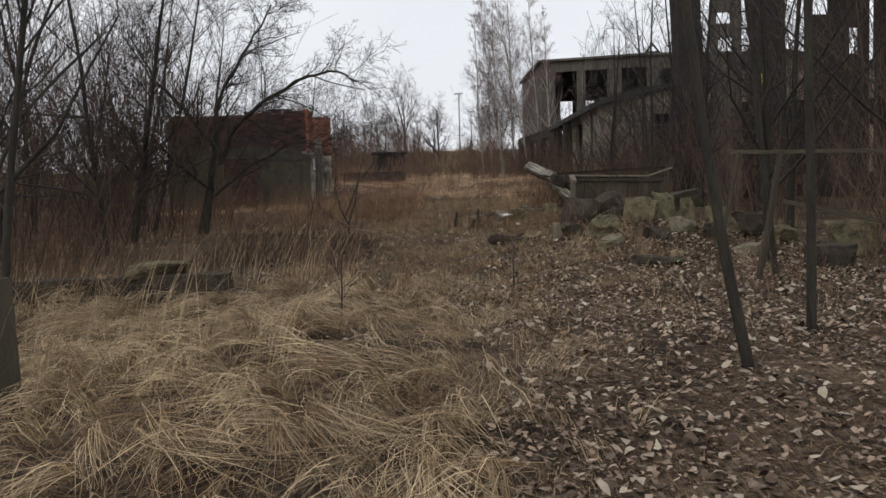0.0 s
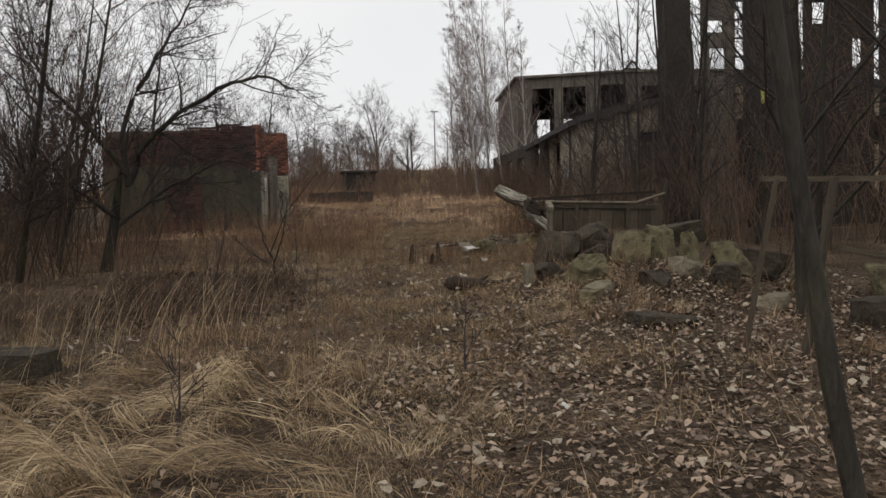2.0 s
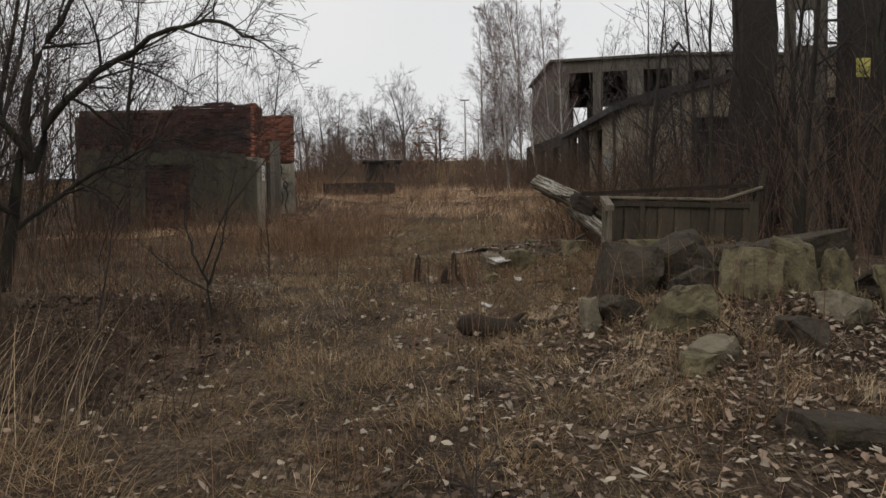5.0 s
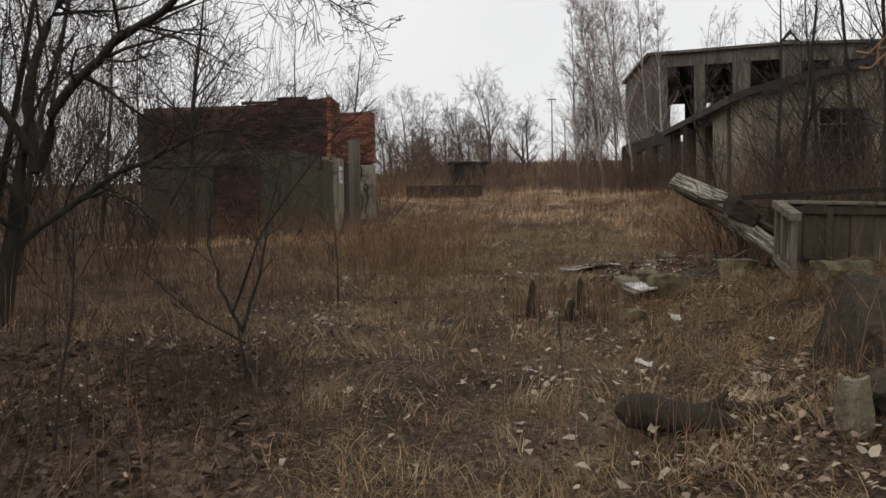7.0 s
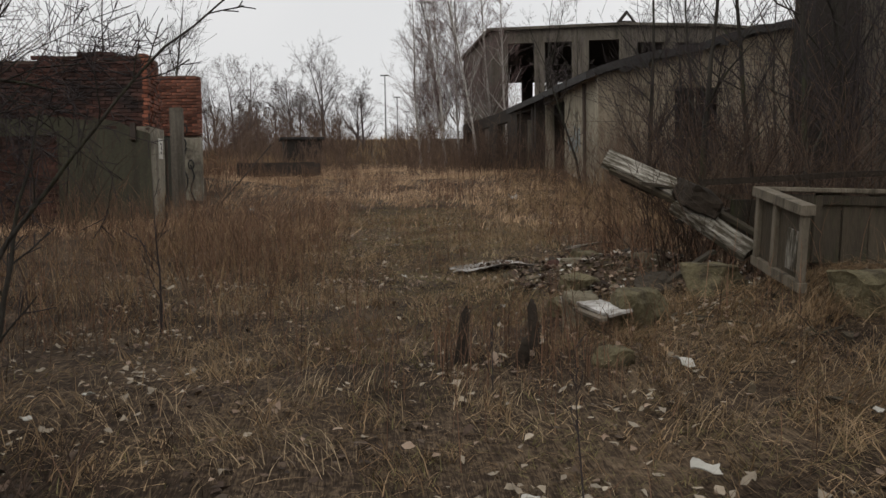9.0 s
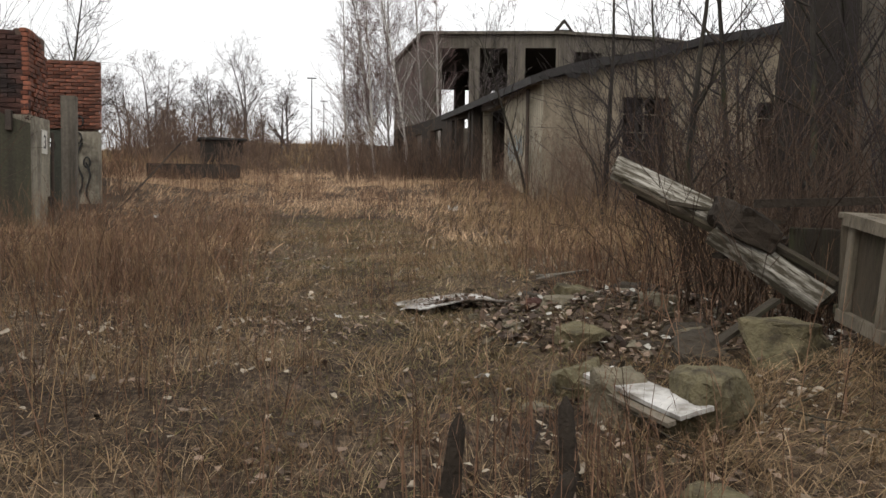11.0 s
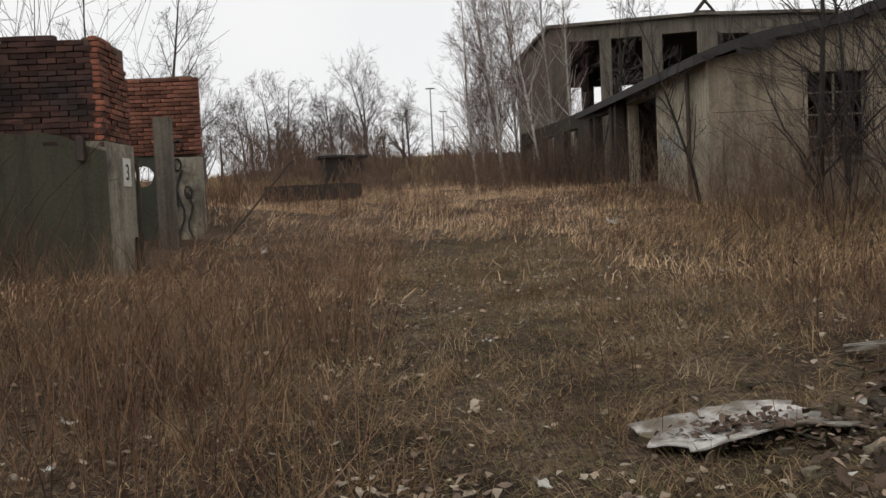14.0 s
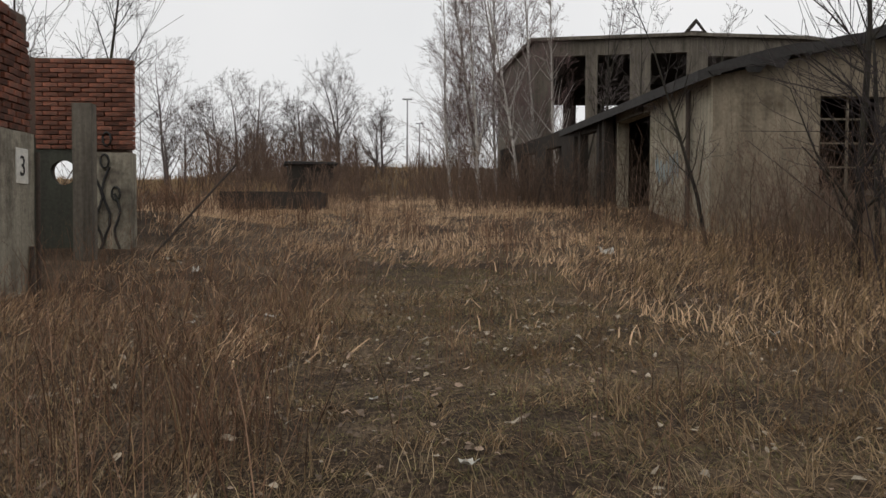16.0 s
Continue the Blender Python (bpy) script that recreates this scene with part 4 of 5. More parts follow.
part("pier", block_mesh("pier", (0.22, 1.08, 3.55), M_MORTAR, 0.02), ruin, pose(-0.15, 0.58, 0))
far_y = 5.2
HOLE = (-1.1, 1.85, 0.21)


def wall_round_hole(name, x0, x1, z1, thick, cx, cz, rad, material):
    """A wall slab in the xz plane with a round opening."""
    n = 24
    bm = bmesh.new()
    ring, rim = [], []
    for i in range(n):
        a = 2 * math.pi * (i + 0.5) / n
        c, s = math.cos(a), math.sin(a)
        k = min((x1 - cx) / c if c > 0 else (x0 - cx) / c, (z1 - cz) / s if s > 0 else (0 - cz) / s)
        ring.append((cx + rad * c * (1 + 0.05 * math.sin(3 * a)), cz + rad * s))
        rim.append((cx + k * c, cz + k * s))
    for y in (0, thick):
        R = [bm.verts.new((p[0], y, p[1])) for p in ring]
        Q = [bm.verts.new((p[0], y, p[1])) for p in rim]
        for i in range(n):
            j = (i + 1) % n
            bm.faces.new((R[i], R[j], Q[j], Q[i]) if y else (R[i], Q[i], Q[j], R[j]))
        corners = [bm.verts.new((x, y, z)) for x, z in ((x1, z1), (x0, z1), (x0, 0), (x1, 0))]
        for cv in corners:
            best = min(range(n), key=lambda i: min((Q[i].co - cv.co).length, 9) + (Q[(i + 1) % n].co - cv.co).length)
            bm.faces.new((Q[best], cv, Q[(best + 1) % n]))
        if y == 0:
            R0 = R
        else:
            for i in range(n):
                j = (i + 1) % n
                bm.faces.new((R0[i], R0[j], R[j], R[i]))
    bmesh.ops.recalc_face_normals(bm, faces=bm.faces)
    me = bpy.data.meshes.new(name)
    bm.to_mesh(me)
    bm.free()
    me.materials.append(material)
    return me


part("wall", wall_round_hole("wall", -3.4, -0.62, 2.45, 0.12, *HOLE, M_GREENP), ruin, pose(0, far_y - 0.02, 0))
part("wall", wall_round_hole("wall", -4.2, -0.58, 3.8, 0.2, HOLE[0], HOLE[1], 0.26, M_MORTAR), ruin, pose(0, far_y + 0.11, 0))
part("pier", block_mesh("pier", (0.62, 0.34, 2.2), M_PIER, 0.02, 0.012, 3, 5), ruin, pose(-0.29, far_y + 0.13, 0))
part("pier", block_mesh("pier", (0.54, 0.28, 3.8), M_MORTAR, 0.02), ruin, pose(-0.3, far_y + 0.15, 0))

# number plate on the pier, and rusty brackets
plate = part("number_plate", block_mesh("number_plate", (0.012, 0.34, 0.42), M_PLATE, 0.004), ruin, pose(0.018, 0.78, 1.5))
zero = bpy.data.curves.new("digit", "FONT")
zero.body, zero.size, zero.extrude = "3", 0.34, 0.002
zero.materials.append(M_INK)
zero.align_x, zero.align_y = "CENTER", "CENTER"
part("digit", zero, plate, pose(0.01, 0, 0.2, 90, 0, 90))
part("bracket", block_mesh("bracket", (0.1, 0.12, 0.34), M_STEEL, 0.01), ruin, pose(-0.32, -0.03, 1.85))
for ya, za, zb in ((0.95, 0.05, 0.75), (1.16, 0.2, 1.9)):
    part("pipe", tubes("pipe", [(np.array([(0.05, ya, za), (0.05, ya, (za + zb) / 2), (0.05, ya + 0.01, zb)]), np.array([0.03, 0.03, 0.03]))], M_STEEL, 8), ruin)
# hooks and cables on the far pier
for x0, z0, z1, bend in ((-0.5, 0.5, 1.75, 0.06), (-0.38, 0.35, 1.95, -0.07), (-0.2, 0.3, 1.5, 0.05)):
    pts = [(x0 + bend * math.sin(k * 1.3), far_y - 0.07, z0 + (z1 - z0) * k / 8) for k in range(9)]
    part("cable", tubes("cable", [(np.array(pts), np.full(9, 0.022))], M_INK, 6), ruin)
for cx, cz in ((-0.4, 2.05), (-0.22, 1.5), (-0.36, 2.42)):
    pts = [(cx + 0.07 * math.cos(a * 0.7), far_y - 0.07, cz + 0.12 * math.sin(a * 0.7)) for a in range(10)]
    part("cable", tubes("cable", [(np.array(pts), np.full(10, 0.02))], M_INK, 6), ruin)
gate_post = tagged(new("concrete_post", block_mesh("concrete_post", (0.28, 0.26, 2.42), M_CONC, 0.03, 0.01, 4, 3)), "weathered concrete gate post before the brick ruin", "post")
gate_post.matrix_basis = pose(HX - 0.26, HY + 3.75, gz(HX - 0.26, HY + 3.75) - 0.03)
bar_me, bar_m = bar_between("iron_rod", (-3.9, 33.4, gz(-3.9, 33.4) - 0.02), (-2.55, 33.6, 3.0), 0.035, 0.035, M_STEEL)
tagged(new("iron_rod", bar_me), "rusty iron rod leaning out of the weeds", "rod").matrix_basis = bar_m

# ---- engine shed on the other side ----
shed = tagged(new("engine_shed"), "derelict plastered shed with a shade-toned gable and a tarred roof", "building")
shed.location = (7.2, 38.4, 1.7)
EAVE = 3.65


def rise(x):
    return EAVE + 0.235 * x if x < 8.3 else EAVE + 0.235 * 8.3 - 0.16 * (x - 8.3)


# Gable wears the darker plaster, with the trees' shade in its colour.
part("wall", wall_with_holes("wall", 20, EAVE + 0.01, 0.35, [(2.5, 4.05, 1.0, 3.25), (6.9, 8.4, 1.0, 3.25)], M_SHADEPL, top=rise), shed)
west = part("wall", wall_with_holes("wall", 7.59, EAVE, 0.34, [(0.15, 3.3, 0.3, 3.42)], M_PALE), shed, pose(-0.05, 7.6, 0, 0, 0, -90.0))
part("wall", wall_with_holes("wall", 15, EAVE - 0.1, 0.3, [(1.0, 3.0, 1.4, 3.0), (4.0, 6.0, 1.4, 3.0), (7.5, 9.5, 1.2, 3.0), (11, 13.6, 0.5, 3.2)], M_DARKSHADE), shed, pose(-1.6, 22.7, 0.2, 0, 0, -84))
# Floor and inner wall near black: the unlit interior is put into their colour.
part("floor", block_mesh("floor", (19, 21, 0.1), M_DARKSHADE, 0), shed, pose(9.9, 11.2, 0.0))
part("wall", wall_with_holes("wall", 19, EAVE, 0.3, [], M_DARKSHADE, top=lambda x: rise(x + 0.4) - 0.12), shed, pose(0.4, 9.4, 0.1))

# shed roof: a thick tarred edge that follows the gable
bm = bmesh.new()
prof = [(-0.5 + 0.55 * i, rise(max(0, -0.5 + 0.55 * i)) + 0.02 - (0.14 if i == 0 else 0)) for i in range(39)]
rings = []
for yy in (-0.35, 7.0, 15.0):
    rings.append([[bm.verts.new((px - yy * 0.01, yy, pz + dz + 0.05 * math.sin(px * 1.7 + yy) + 0.03 * math.sin(px * 5.3))) for px, pz in prof] for dz in (0, 0.24)])
for a, b in zip(rings, rings[1:]):
    for lv in (0, 1):
        for i in range(len(prof) - 1):
            bm.faces.new((a[lv][i], a[lv][i + 1], b[lv][i + 1], b[lv][i]))
    bm.faces.new((a[0][0], b[0][0], b[1][0], a[1][0]))
for i in range(len(prof) - 1):
    bm.faces.new((rings[0][0][i], rings[0][1][i], rings[0][1][i + 1], rings[0][0][i + 1]))
bmesh.ops.recalc_face_normals(bm, faces=bm.faces)
me = bpy.data.meshes.new("roof")
bm.to_mesh(me)
bm.free()
me.materials.append(M_ROOF)
part("roof", me, shed)
eme, em = bar_between("eaves", (-0.4, -0.3, EAVE - 0.02), (-0.35, 14.9, EAVE + 0.15), 0.2, 0.16, M_ROOF)
part("eaves", eme, shed, em)


# torn tar paper hanging along the roof edge
rt = np.random.RandomState(9)
tv, tf = [], []
for k in range(36):
    u = rt.uniform(-0.4, 12.5)
    w, d = rt.uniform(0.1, 0.7), rt.uniform(0.03, 0.17)
    z0, y0 = rise(max(0, u)) + 0.06, -0.37 - rt.uniform(0, 0.03)
    q = [(u, y0, z0), (u + w, y0, z0 + 0.2 * w), (u + w * rt.uniform(0.6, 1), y0 + rt.uniform(0, 0.06), z0 - d), (u + w * 0.15, y0 + rt.uniform(0, 0.06), z0 - d * rt.uniform(0.5, 1))]
    tv += q + [(a, bb + 0.012, cc) for a, bb, cc in q]
    n0 = 8 * k
    tf += [(n0, n0 + 1, n0 + 2, n0 + 3), (n0 + 7, n0 + 6, n0 + 5, n0 + 4), (n0, n0 + 3, n0 + 7, n0 + 4), (n0 + 1, n0 + 5, n0 + 6, n0 + 2), (n0 + 2, n0 + 6, n0 + 7, n0 + 3), (n0, n0 + 4, n0 + 5, n0 + 1)]
tagged(part("tar_paper", mesh_of("tar_paper", tv, tf, M_ROOF), shed), kind="stuff")


def window_frame(name, w, h, cols, rows, depth=0.06):
    """Weathered sash bars across an opening, as one mesh."""
    bm = bmesh.new()

    def bar(x, z, sx, sz):
        r = bmesh.ops.create_cube(bm, size=1)
        bmesh.ops.scale(bm, vec=(sx, depth, sz), verts=r["verts"])
        bmesh.ops.translate(bm, vec=(x, 0, z), verts=r["verts"])

    for i in range(cols + 1):
        bar(i * w / cols, h / 2, 0.07 if i in (0, cols) else 0.045, h)
    for j in range(rows + 1):
        bar(w / 2, j * h / rows, w - 0.08, 0.07 if j in (0, rows) else 0.04)
    me = bpy.data.meshes.new(name)
    bm.to_mesh(me)
    bm.free()
    me.materials.append(M_PALEW)
    return me


for wx in (2.45, 6.8):
    part("window", window_frame("window", 1.55, 2.2, 2, 4), shed, pose(wx, 0.16, 1.1))
    part("sill", block_mesh("sill", (1.75, 0.2, 0.08), M_CONC, 0.01), shed, pose(wx + 0.78, -0.03, 1.0))
# Columns near black; the open bay's shade is put into their colour.
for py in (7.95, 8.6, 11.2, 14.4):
    part("column", block_mesh("column", (0.3, 0.3, EAVE - 0.1), M_DARKSHADE, 0.02, 0.01, 2, 4), shed, pose(-0.25, py, 0.1))
part("pipe", tubes("pipe", [(np.array([(-0.16, 1.1, 0.1), (-0.16, 1.1, 1.9), (-0.17, 1.1, 3.5)]), np.full(3, 0.06))], M_STEEL, 8), shed)
part("lintel", block_mesh("lintel", (0.1, 2.5, 0.3), M_CONC, 0.02), shed, pose(-0.12, 6.1, 3.4))
part("panel", block_mesh("panel", (0.05, 1.5, 1.0), M_PAPER, 0.01, 0.01, 2), shed, pose(-0.5, 19.0, 2.2))
# faded blue scrawl on the pale wall: loose strokes
rg = np.random.RandomState(3)
strokes = []
for k in range(9):
    y0, z0 = 2.0 + 0.2 * k, rg.uniform(1.3, 1.6)
    strokes.append((np.array([(-0.062, y0, z0), (-0.062, y0 + rg.uniform(-0.1, 0.15), z0 + 0.45), (-0.062, y0 + rg.uniform(0, 0.3), z0 + rg.uniform(0.4, 0.95))]), np.full(3, 0.03)))
part("scrawl", tubes("scrawl", strokes, M_BLUE, 4), shed)

# ---- raised hall behind, open window bays ----
hall = tagged(new("concrete_hall"), "roofless looking concrete hall with empty window bays", "building")
hall.location = (7.6, 62.9, 2.6)
TOP = 8.5
P = [(7.3, 74.5), (7.6, 62.9), (15.0, 60.9), (20.8, 61.2), (28.0, 63.5)]


def bays(length, count, z0, z1, pier_w):
    w = (length - pier_w) / count
    return [(pier_w + i * w, (i + 1) * w, z0, z1) for i in range(count)]


for a, b, holes_of in ((P[0], P[1], lambda L: [(3.4, 4.2, 5.8, 7.4), (7.4, 8.2, 5.8, 7.4)]), (P[1], P[2], lambda L: [(0.95, 2.55, 3.2, 7.75), (3.15, 4.75, 3.2, 7.75), (5.75, 7.5, 3.2, 7.75)]),
                       (P[2], P[3], lambda L: [(0.9, 2.6, 3.2, 7.6), (3.3, 5.1, 3.2, 7.6)]), (P[3], P[4], lambda L: bays(L, 3, 3.2, 7.4, 0.8))):
    m, L = along(a, b, 0)
    m = Matrix.Translation((-7.6, -62.9, 0)) @ m
    part("wall", wall_with_holes("wall", L, TOP, 0.4, holes_of(L), M_CONC), hall, m)
    part("cornice", block_mesh("cornice", (L + 0.5, 0.75, 0.16), M_CONC, 0.03, 0.01, 4, 2), hall, m @ pose(L / 2, 0.1, TOP + 0.004))
# back wall with its own openings to the sky
m, L = along((7.9, 75.5), (30, 74.0), 0)
# Its near-black tone paints in the shade under the hall roof.
part("wall", wall_with_holes("wall", L, TOP - 0.1, 0.4, [(0.9 + 1.9 * i, 2.0 + 1.9 * i, 3.9, 7.0) for i in range(11)], M_DARKSHADE), hall, Matrix.Translation((-7.6, -62.9, 0)) @ m)
part("roof", block_mesh("roof", (20.5, 12.6, 0.15), M_ROOF, 0.02), hall, pose(10.9, 6.4, TOP - 0.24))
# pointed roof light on the edge
gm = mesh_of("roof_light", [(-0.62, 0, 0), (0.62, 0, 0), (0, 0, 0.75), (-0.62, 0.25, 0), (0.62, 0.25, 0), (0, 0.25, 0.75), (-0.3, -0.01, 0.14), (0.3, -0.01, 0.14), (0, -0.01, 0.5)],
             [(0, 1, 7, 6), (1, 2, 8, 7), (2, 0, 6, 8), (0, 2, 5, 3), (2, 1, 4, 5)], M_DARKSHADE)
part("roof_light", gm, hall, pose(7.7, -1.9, TOP + 0.17))

# ---- tall concrete gantry in the thicket ----
gantry = tagged(new("concrete_gantry"), "tall dark concrete gantry frame with broken infill slabs", "gantry")
gbase = gz(9, 25.5) - 0.1
gantry.location = (7.05, 25.5, gbase)
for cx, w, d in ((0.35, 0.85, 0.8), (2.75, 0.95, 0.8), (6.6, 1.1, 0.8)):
    part("column", block_mesh("column", (w * 0.85, d, 9.0), M_DARKSHADE, 0.04, 0.07, 9, cx), gantry, pose(cx, 0, 0))
part("beam", block_mesh("beam", (10.5, 0.6, 0.7), M_DARKSHADE, 0.04, 0.05, 9, 2), gantry, pose(2.8, 0, 6.6))
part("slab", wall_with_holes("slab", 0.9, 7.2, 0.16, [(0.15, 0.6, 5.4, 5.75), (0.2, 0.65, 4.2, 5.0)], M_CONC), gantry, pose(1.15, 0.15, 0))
part("slab", wall_with_holes("slab", 1.9, 6.6, 0.16, [(0.2, 0.7, 5.6, 6.2), (1.3, 1.6, 4.4, 5.2)], M_DARKSHADE), gantry, pose(4.0, 0.2, 0))
for k in range(9):
    part("rung", block_mesh("rung", (0.6, 0.06, 0.05), M_STEEL, 0.005), gantry, pose(2.25, 0.1, 2.2 + 0.5 * k))
part("sign", block_mesh("sign", (0.3, 0.03, 0.4), M_YELLOW, 0.005), gantry, pose(2.55, -0.44, 3.4))
part("wall", wall_with_holes("wall", 9, 3.2, 0.3, [(2, 3.2, 0.9, 2.4), (5, 6.4, 0.9, 2.4)], M_DARKSHADE), gantry, pose(0.8, 1.4, 0))

# ---- far distance: platform, hut, bank road, lamps ----
def ob_at(name, me, m, label, category, group="", kind=""):
    return tagged(part(name, me, None, m), label, category, group, kind)


ob_at("loading_platform", block_mesh("loading_platform", (3.2, 2.4, 0.6), M_DARKSHADE, 0.05, 0.02, 4, 1), pose(-3.8, 49.0, gz(-3.8, 49.0) - 0.02, 0, 0, -4), "low dark concrete platform in the grass", "platform")
hut = ob_at("hut", block_mesh("hut", (2.2, 2.0, 1.5), M_DARKSHADE, 0.04, 0.03, 3, 6), pose(-3.8, 63.0, gz(-3.8, 63.0) - 0.1, 0, 0, 8), "small dark derelict hut under the scrub", "hut")
part("roof", block_mesh("roof", (2.6, 2.4, 0.15), M_ROOF, 0.03), hut, pose(0, 0, 1.5))
rx_, ry_ = np.meshgrid(np.linspace(-200, 200, 60), np.array([113.0, 116, 119, 122]))
Vr = np.stack([rx_.ravel(), ry_.ravel(), ground_z(rx_, ry_).ravel() + 0.03], 1)
Ir = np.arange(240).reshape(4, 60)
tagged(new("road", array_mesh("road", Vr, np.stack([Ir[:-1, :-1].ravel(), Ir[:-1, 1:].ravel(), Ir[1:, 1:].ravel(), Ir[1:, :-1].ravel()], 1), M_ROAD)), "grey asphalt road on the far bank", "road", kind="structure")


def street_lamp(h):
    top = new("street_lamp", tubes("street_lamp", [(np.array([(0, 0, 0), (0, 0, h * 0.5), (0, 0, h)]), np.array([0.11, 0.085, 0.06]))], M_POLE, 8))
    part("head", block_mesh("head", (1.1, 0.3, 0.14), M_POLE, 0.04), top, pose(0, 0, h))
    return tagged(top, "tall grey street lamp on the far road", "street lamp", "street lamps")


lamp = street_lamp(7.7)
lamp.matrix_basis = pose(2.7, 115, gz(2.7, 115))
for lx, ly in ((5.2, 140), (8.0, 165)):
    copy_thing(lamp, pose(lx, ly, gz(lx, ly)))

# ---- rubble, timber and litter ----
def rock_mesh(name, size, material, seed, cuts=3, facets=7):
    """A broken lump: a block split by random planes, its arrises worn and its faces pitted."""
    r = random.Random(seed)
    bm = bmesh.new()
    bmesh.ops.create_cube(bm, size=1)
    for k in range(facets):
        nrm = Vector((r.gauss(0, 1), r.gauss(0, 1), r.gauss(0.25, 0.7))).normalized()
        res = bmesh.ops.bisect_plane(bm, geom=bm.verts[:] + bm.edges[:] + bm.faces[:], plane_co=nrm * r.uniform(0.36, 0.56), plane_no=nrm, clear_outer=True)
        edges = [e for e in res["geom_cut"] if isinstance(e, bmesh.types.BMEdge)]
        if edges:
            bmesh.ops.edgeloop_fill(bm, edges=edges)
    bmesh.ops.bevel(bm, geom=bm.edges[:], offset=0.035, segments=1, affect="EDGES")
    bmesh.ops.triangulate(bm, faces=bm.faces)
    bmesh.ops.subdivide_edges(bm, edges=[e for e in bm.edges if e.calc_length() > 0.12], cuts=cuts, use_grid_fill=True)
    for v in bm.verts:
        v.co += noise.noise_vector(v.co * 2.2 + Vector((seed, 0, seed))) * 0.07 + noise.noise_vector(v.co * 6 + Vector((seed, 3, 1))) * 0.045 + noise.noise_vector(v.co * 17 + Vector((seed, 7, 5))) * 0.022
        v.co = Vector((v.co.x * size[0], v.co.y * size[1], (v.co.z + 0.5) * size[2]))
    bmesh.ops.recalc_face_normals(bm, faces=bm.faces)
    me = bpy.data.meshes.new(name)
    bm.to_mesh(me)
    bm.free()
    me.materials.append(material)
    return me


def rock(x, y, size, material, seed, rot=0, tip=0, lift=-0.07, label="broken concrete lump overgrown with moss", lean=0):
    return ob_at("rubble_block", rock_mesh("rubble_block", size, material, seed), pose(x, y, gz(x, y) + lift, tip, lean, rot), label, "rubble", "rubble beside the path")


# the large lumps of the heap
OLIVE, DARK, GREY = "olive lichened lump of broken concrete on the heap", "dark broken concrete slab in the heap", "pale grey chunk of broken concrete"
for k, (x, y, s, mt, ro, tip, lean, up, lab) in enumerate([
        (2.46, 13.1, (0.44, 0.40, 0.38), M_YMOSS, 15, -8, 6, -0.06, OLIVE), (3.10, 13.55, (0.48, 0.30, 0.48), M_YMOSS, -8, -28, 14, -0.06, OLIVE),
        (2.30, 14.45, (0.50, 0.70, 0.62), M_MOSS, 12, -6, 10, -0.10, DARK), (2.85, 14.75, (0.85, 0.60, 0.62), M_MOSS, -12, 6, -8, -0.08, DARK),
        (3.85, 14.85, (1.25, 0.65, 0.30), M_MOSS, 6, 4, -10, 0.24, DARK), (3.45, 14.55, (0.60, 0.50, 0.45), M_MOSS, 40, 0, 0, -0.05, DARK),
        (3.65, 13.85, (0.42, 0.32, 0.52), M_YMOSS, 25, -18, -8, -0.04, OLIVE), (4.05, 13.95, (0.34, 0.30, 0.46), M_YMOSS, 50, -12, 10, -0.04, OLIVE), (4.55, 13.8, (0.50, 0.36, 0.50), M_YMOSS, 10, -16, 5, -0.04, OLIVE),
        (2.5, 12.4, (0.36, 0.28, 0.20), M_STONE, 30, 10, -14, -0.03, GREY), (2.3, 12.15, (0.28, 0.26, 0.17), M_YMOSS, 65, 0, 0, -0.05, OLIVE), (2.85, 11.1, (0.70, 0.50, 0.22), M_MOSS, 8, 0, 5, -0.11, DARK),
        (1.83, 13.42, (0.15, 0.13, 0.32), M_STONE, 12, 4, -6, -0.04, GREY), (2.05, 13.55, (0.34, 0.28, 0.26), M_MOSS, 40, 0, 0, -0.03, DARK), (3.15, 12.6, (0.50, 0.36, 0.26), M_MOSS, 70, 8, 0, -0.05, DARK),
        (2.78, 13.85, (0.40, 0.30, 0.30), M_MOSS, 5, 12, 0, -0.02, DARK), (3.70, 13.2, (0.36, 0.30, 0.24), M_STONE, 35, 0, 12, -0.04, GREY), (4.2, 13.0, (0.50, 0.40, 0.30), M_MOSS, 80, 0, 0, -0.05, DARK),
        (5.0, 14.0, (0.60, 0.45, 0.45), M_MOSS, 20, 0, 8, -0.05, DARK), (5.3, 13.2, (0.50, 0.40, 0.34), M_YMOSS, 60, 0, 0, -0.05, OLIVE), (5.9, 12.2, (0.70, 0.60, 0.50), M_YMOSS, 10, 0, 0, -0.06, OLIVE),
        (5.0, 11.0, (0.60, 0.45, 0.34), M_MOSS, 30, 0, 0, -0.05, DARK), (4.3, 11.9, (0.40, 0.30, 0.22), M_STONE, 15, 6, 0, -0.04, GREY), (5.1, 15.2, (0.9, 0.6, 0.4), M_MOSS, 25, 0, 8, 0.0, DARK),
        (3.3, 15.6, (0.80, 0.50, 0.35), M_MOSS, 15, -8, 0, -0.04, DARK), (4.4, 16.1, (0.80, 0.60, 0.36), M_MOSS, 65, 0, 0, -0.04, DARK), (2.7, 15.9, (0.45, 0.36, 0.26), M_MOSS, 30, 0, 6, -0.05, DARK)]):
    rock(x, y, s, mt, 300 + k, ro, tip, up, lab, lean)
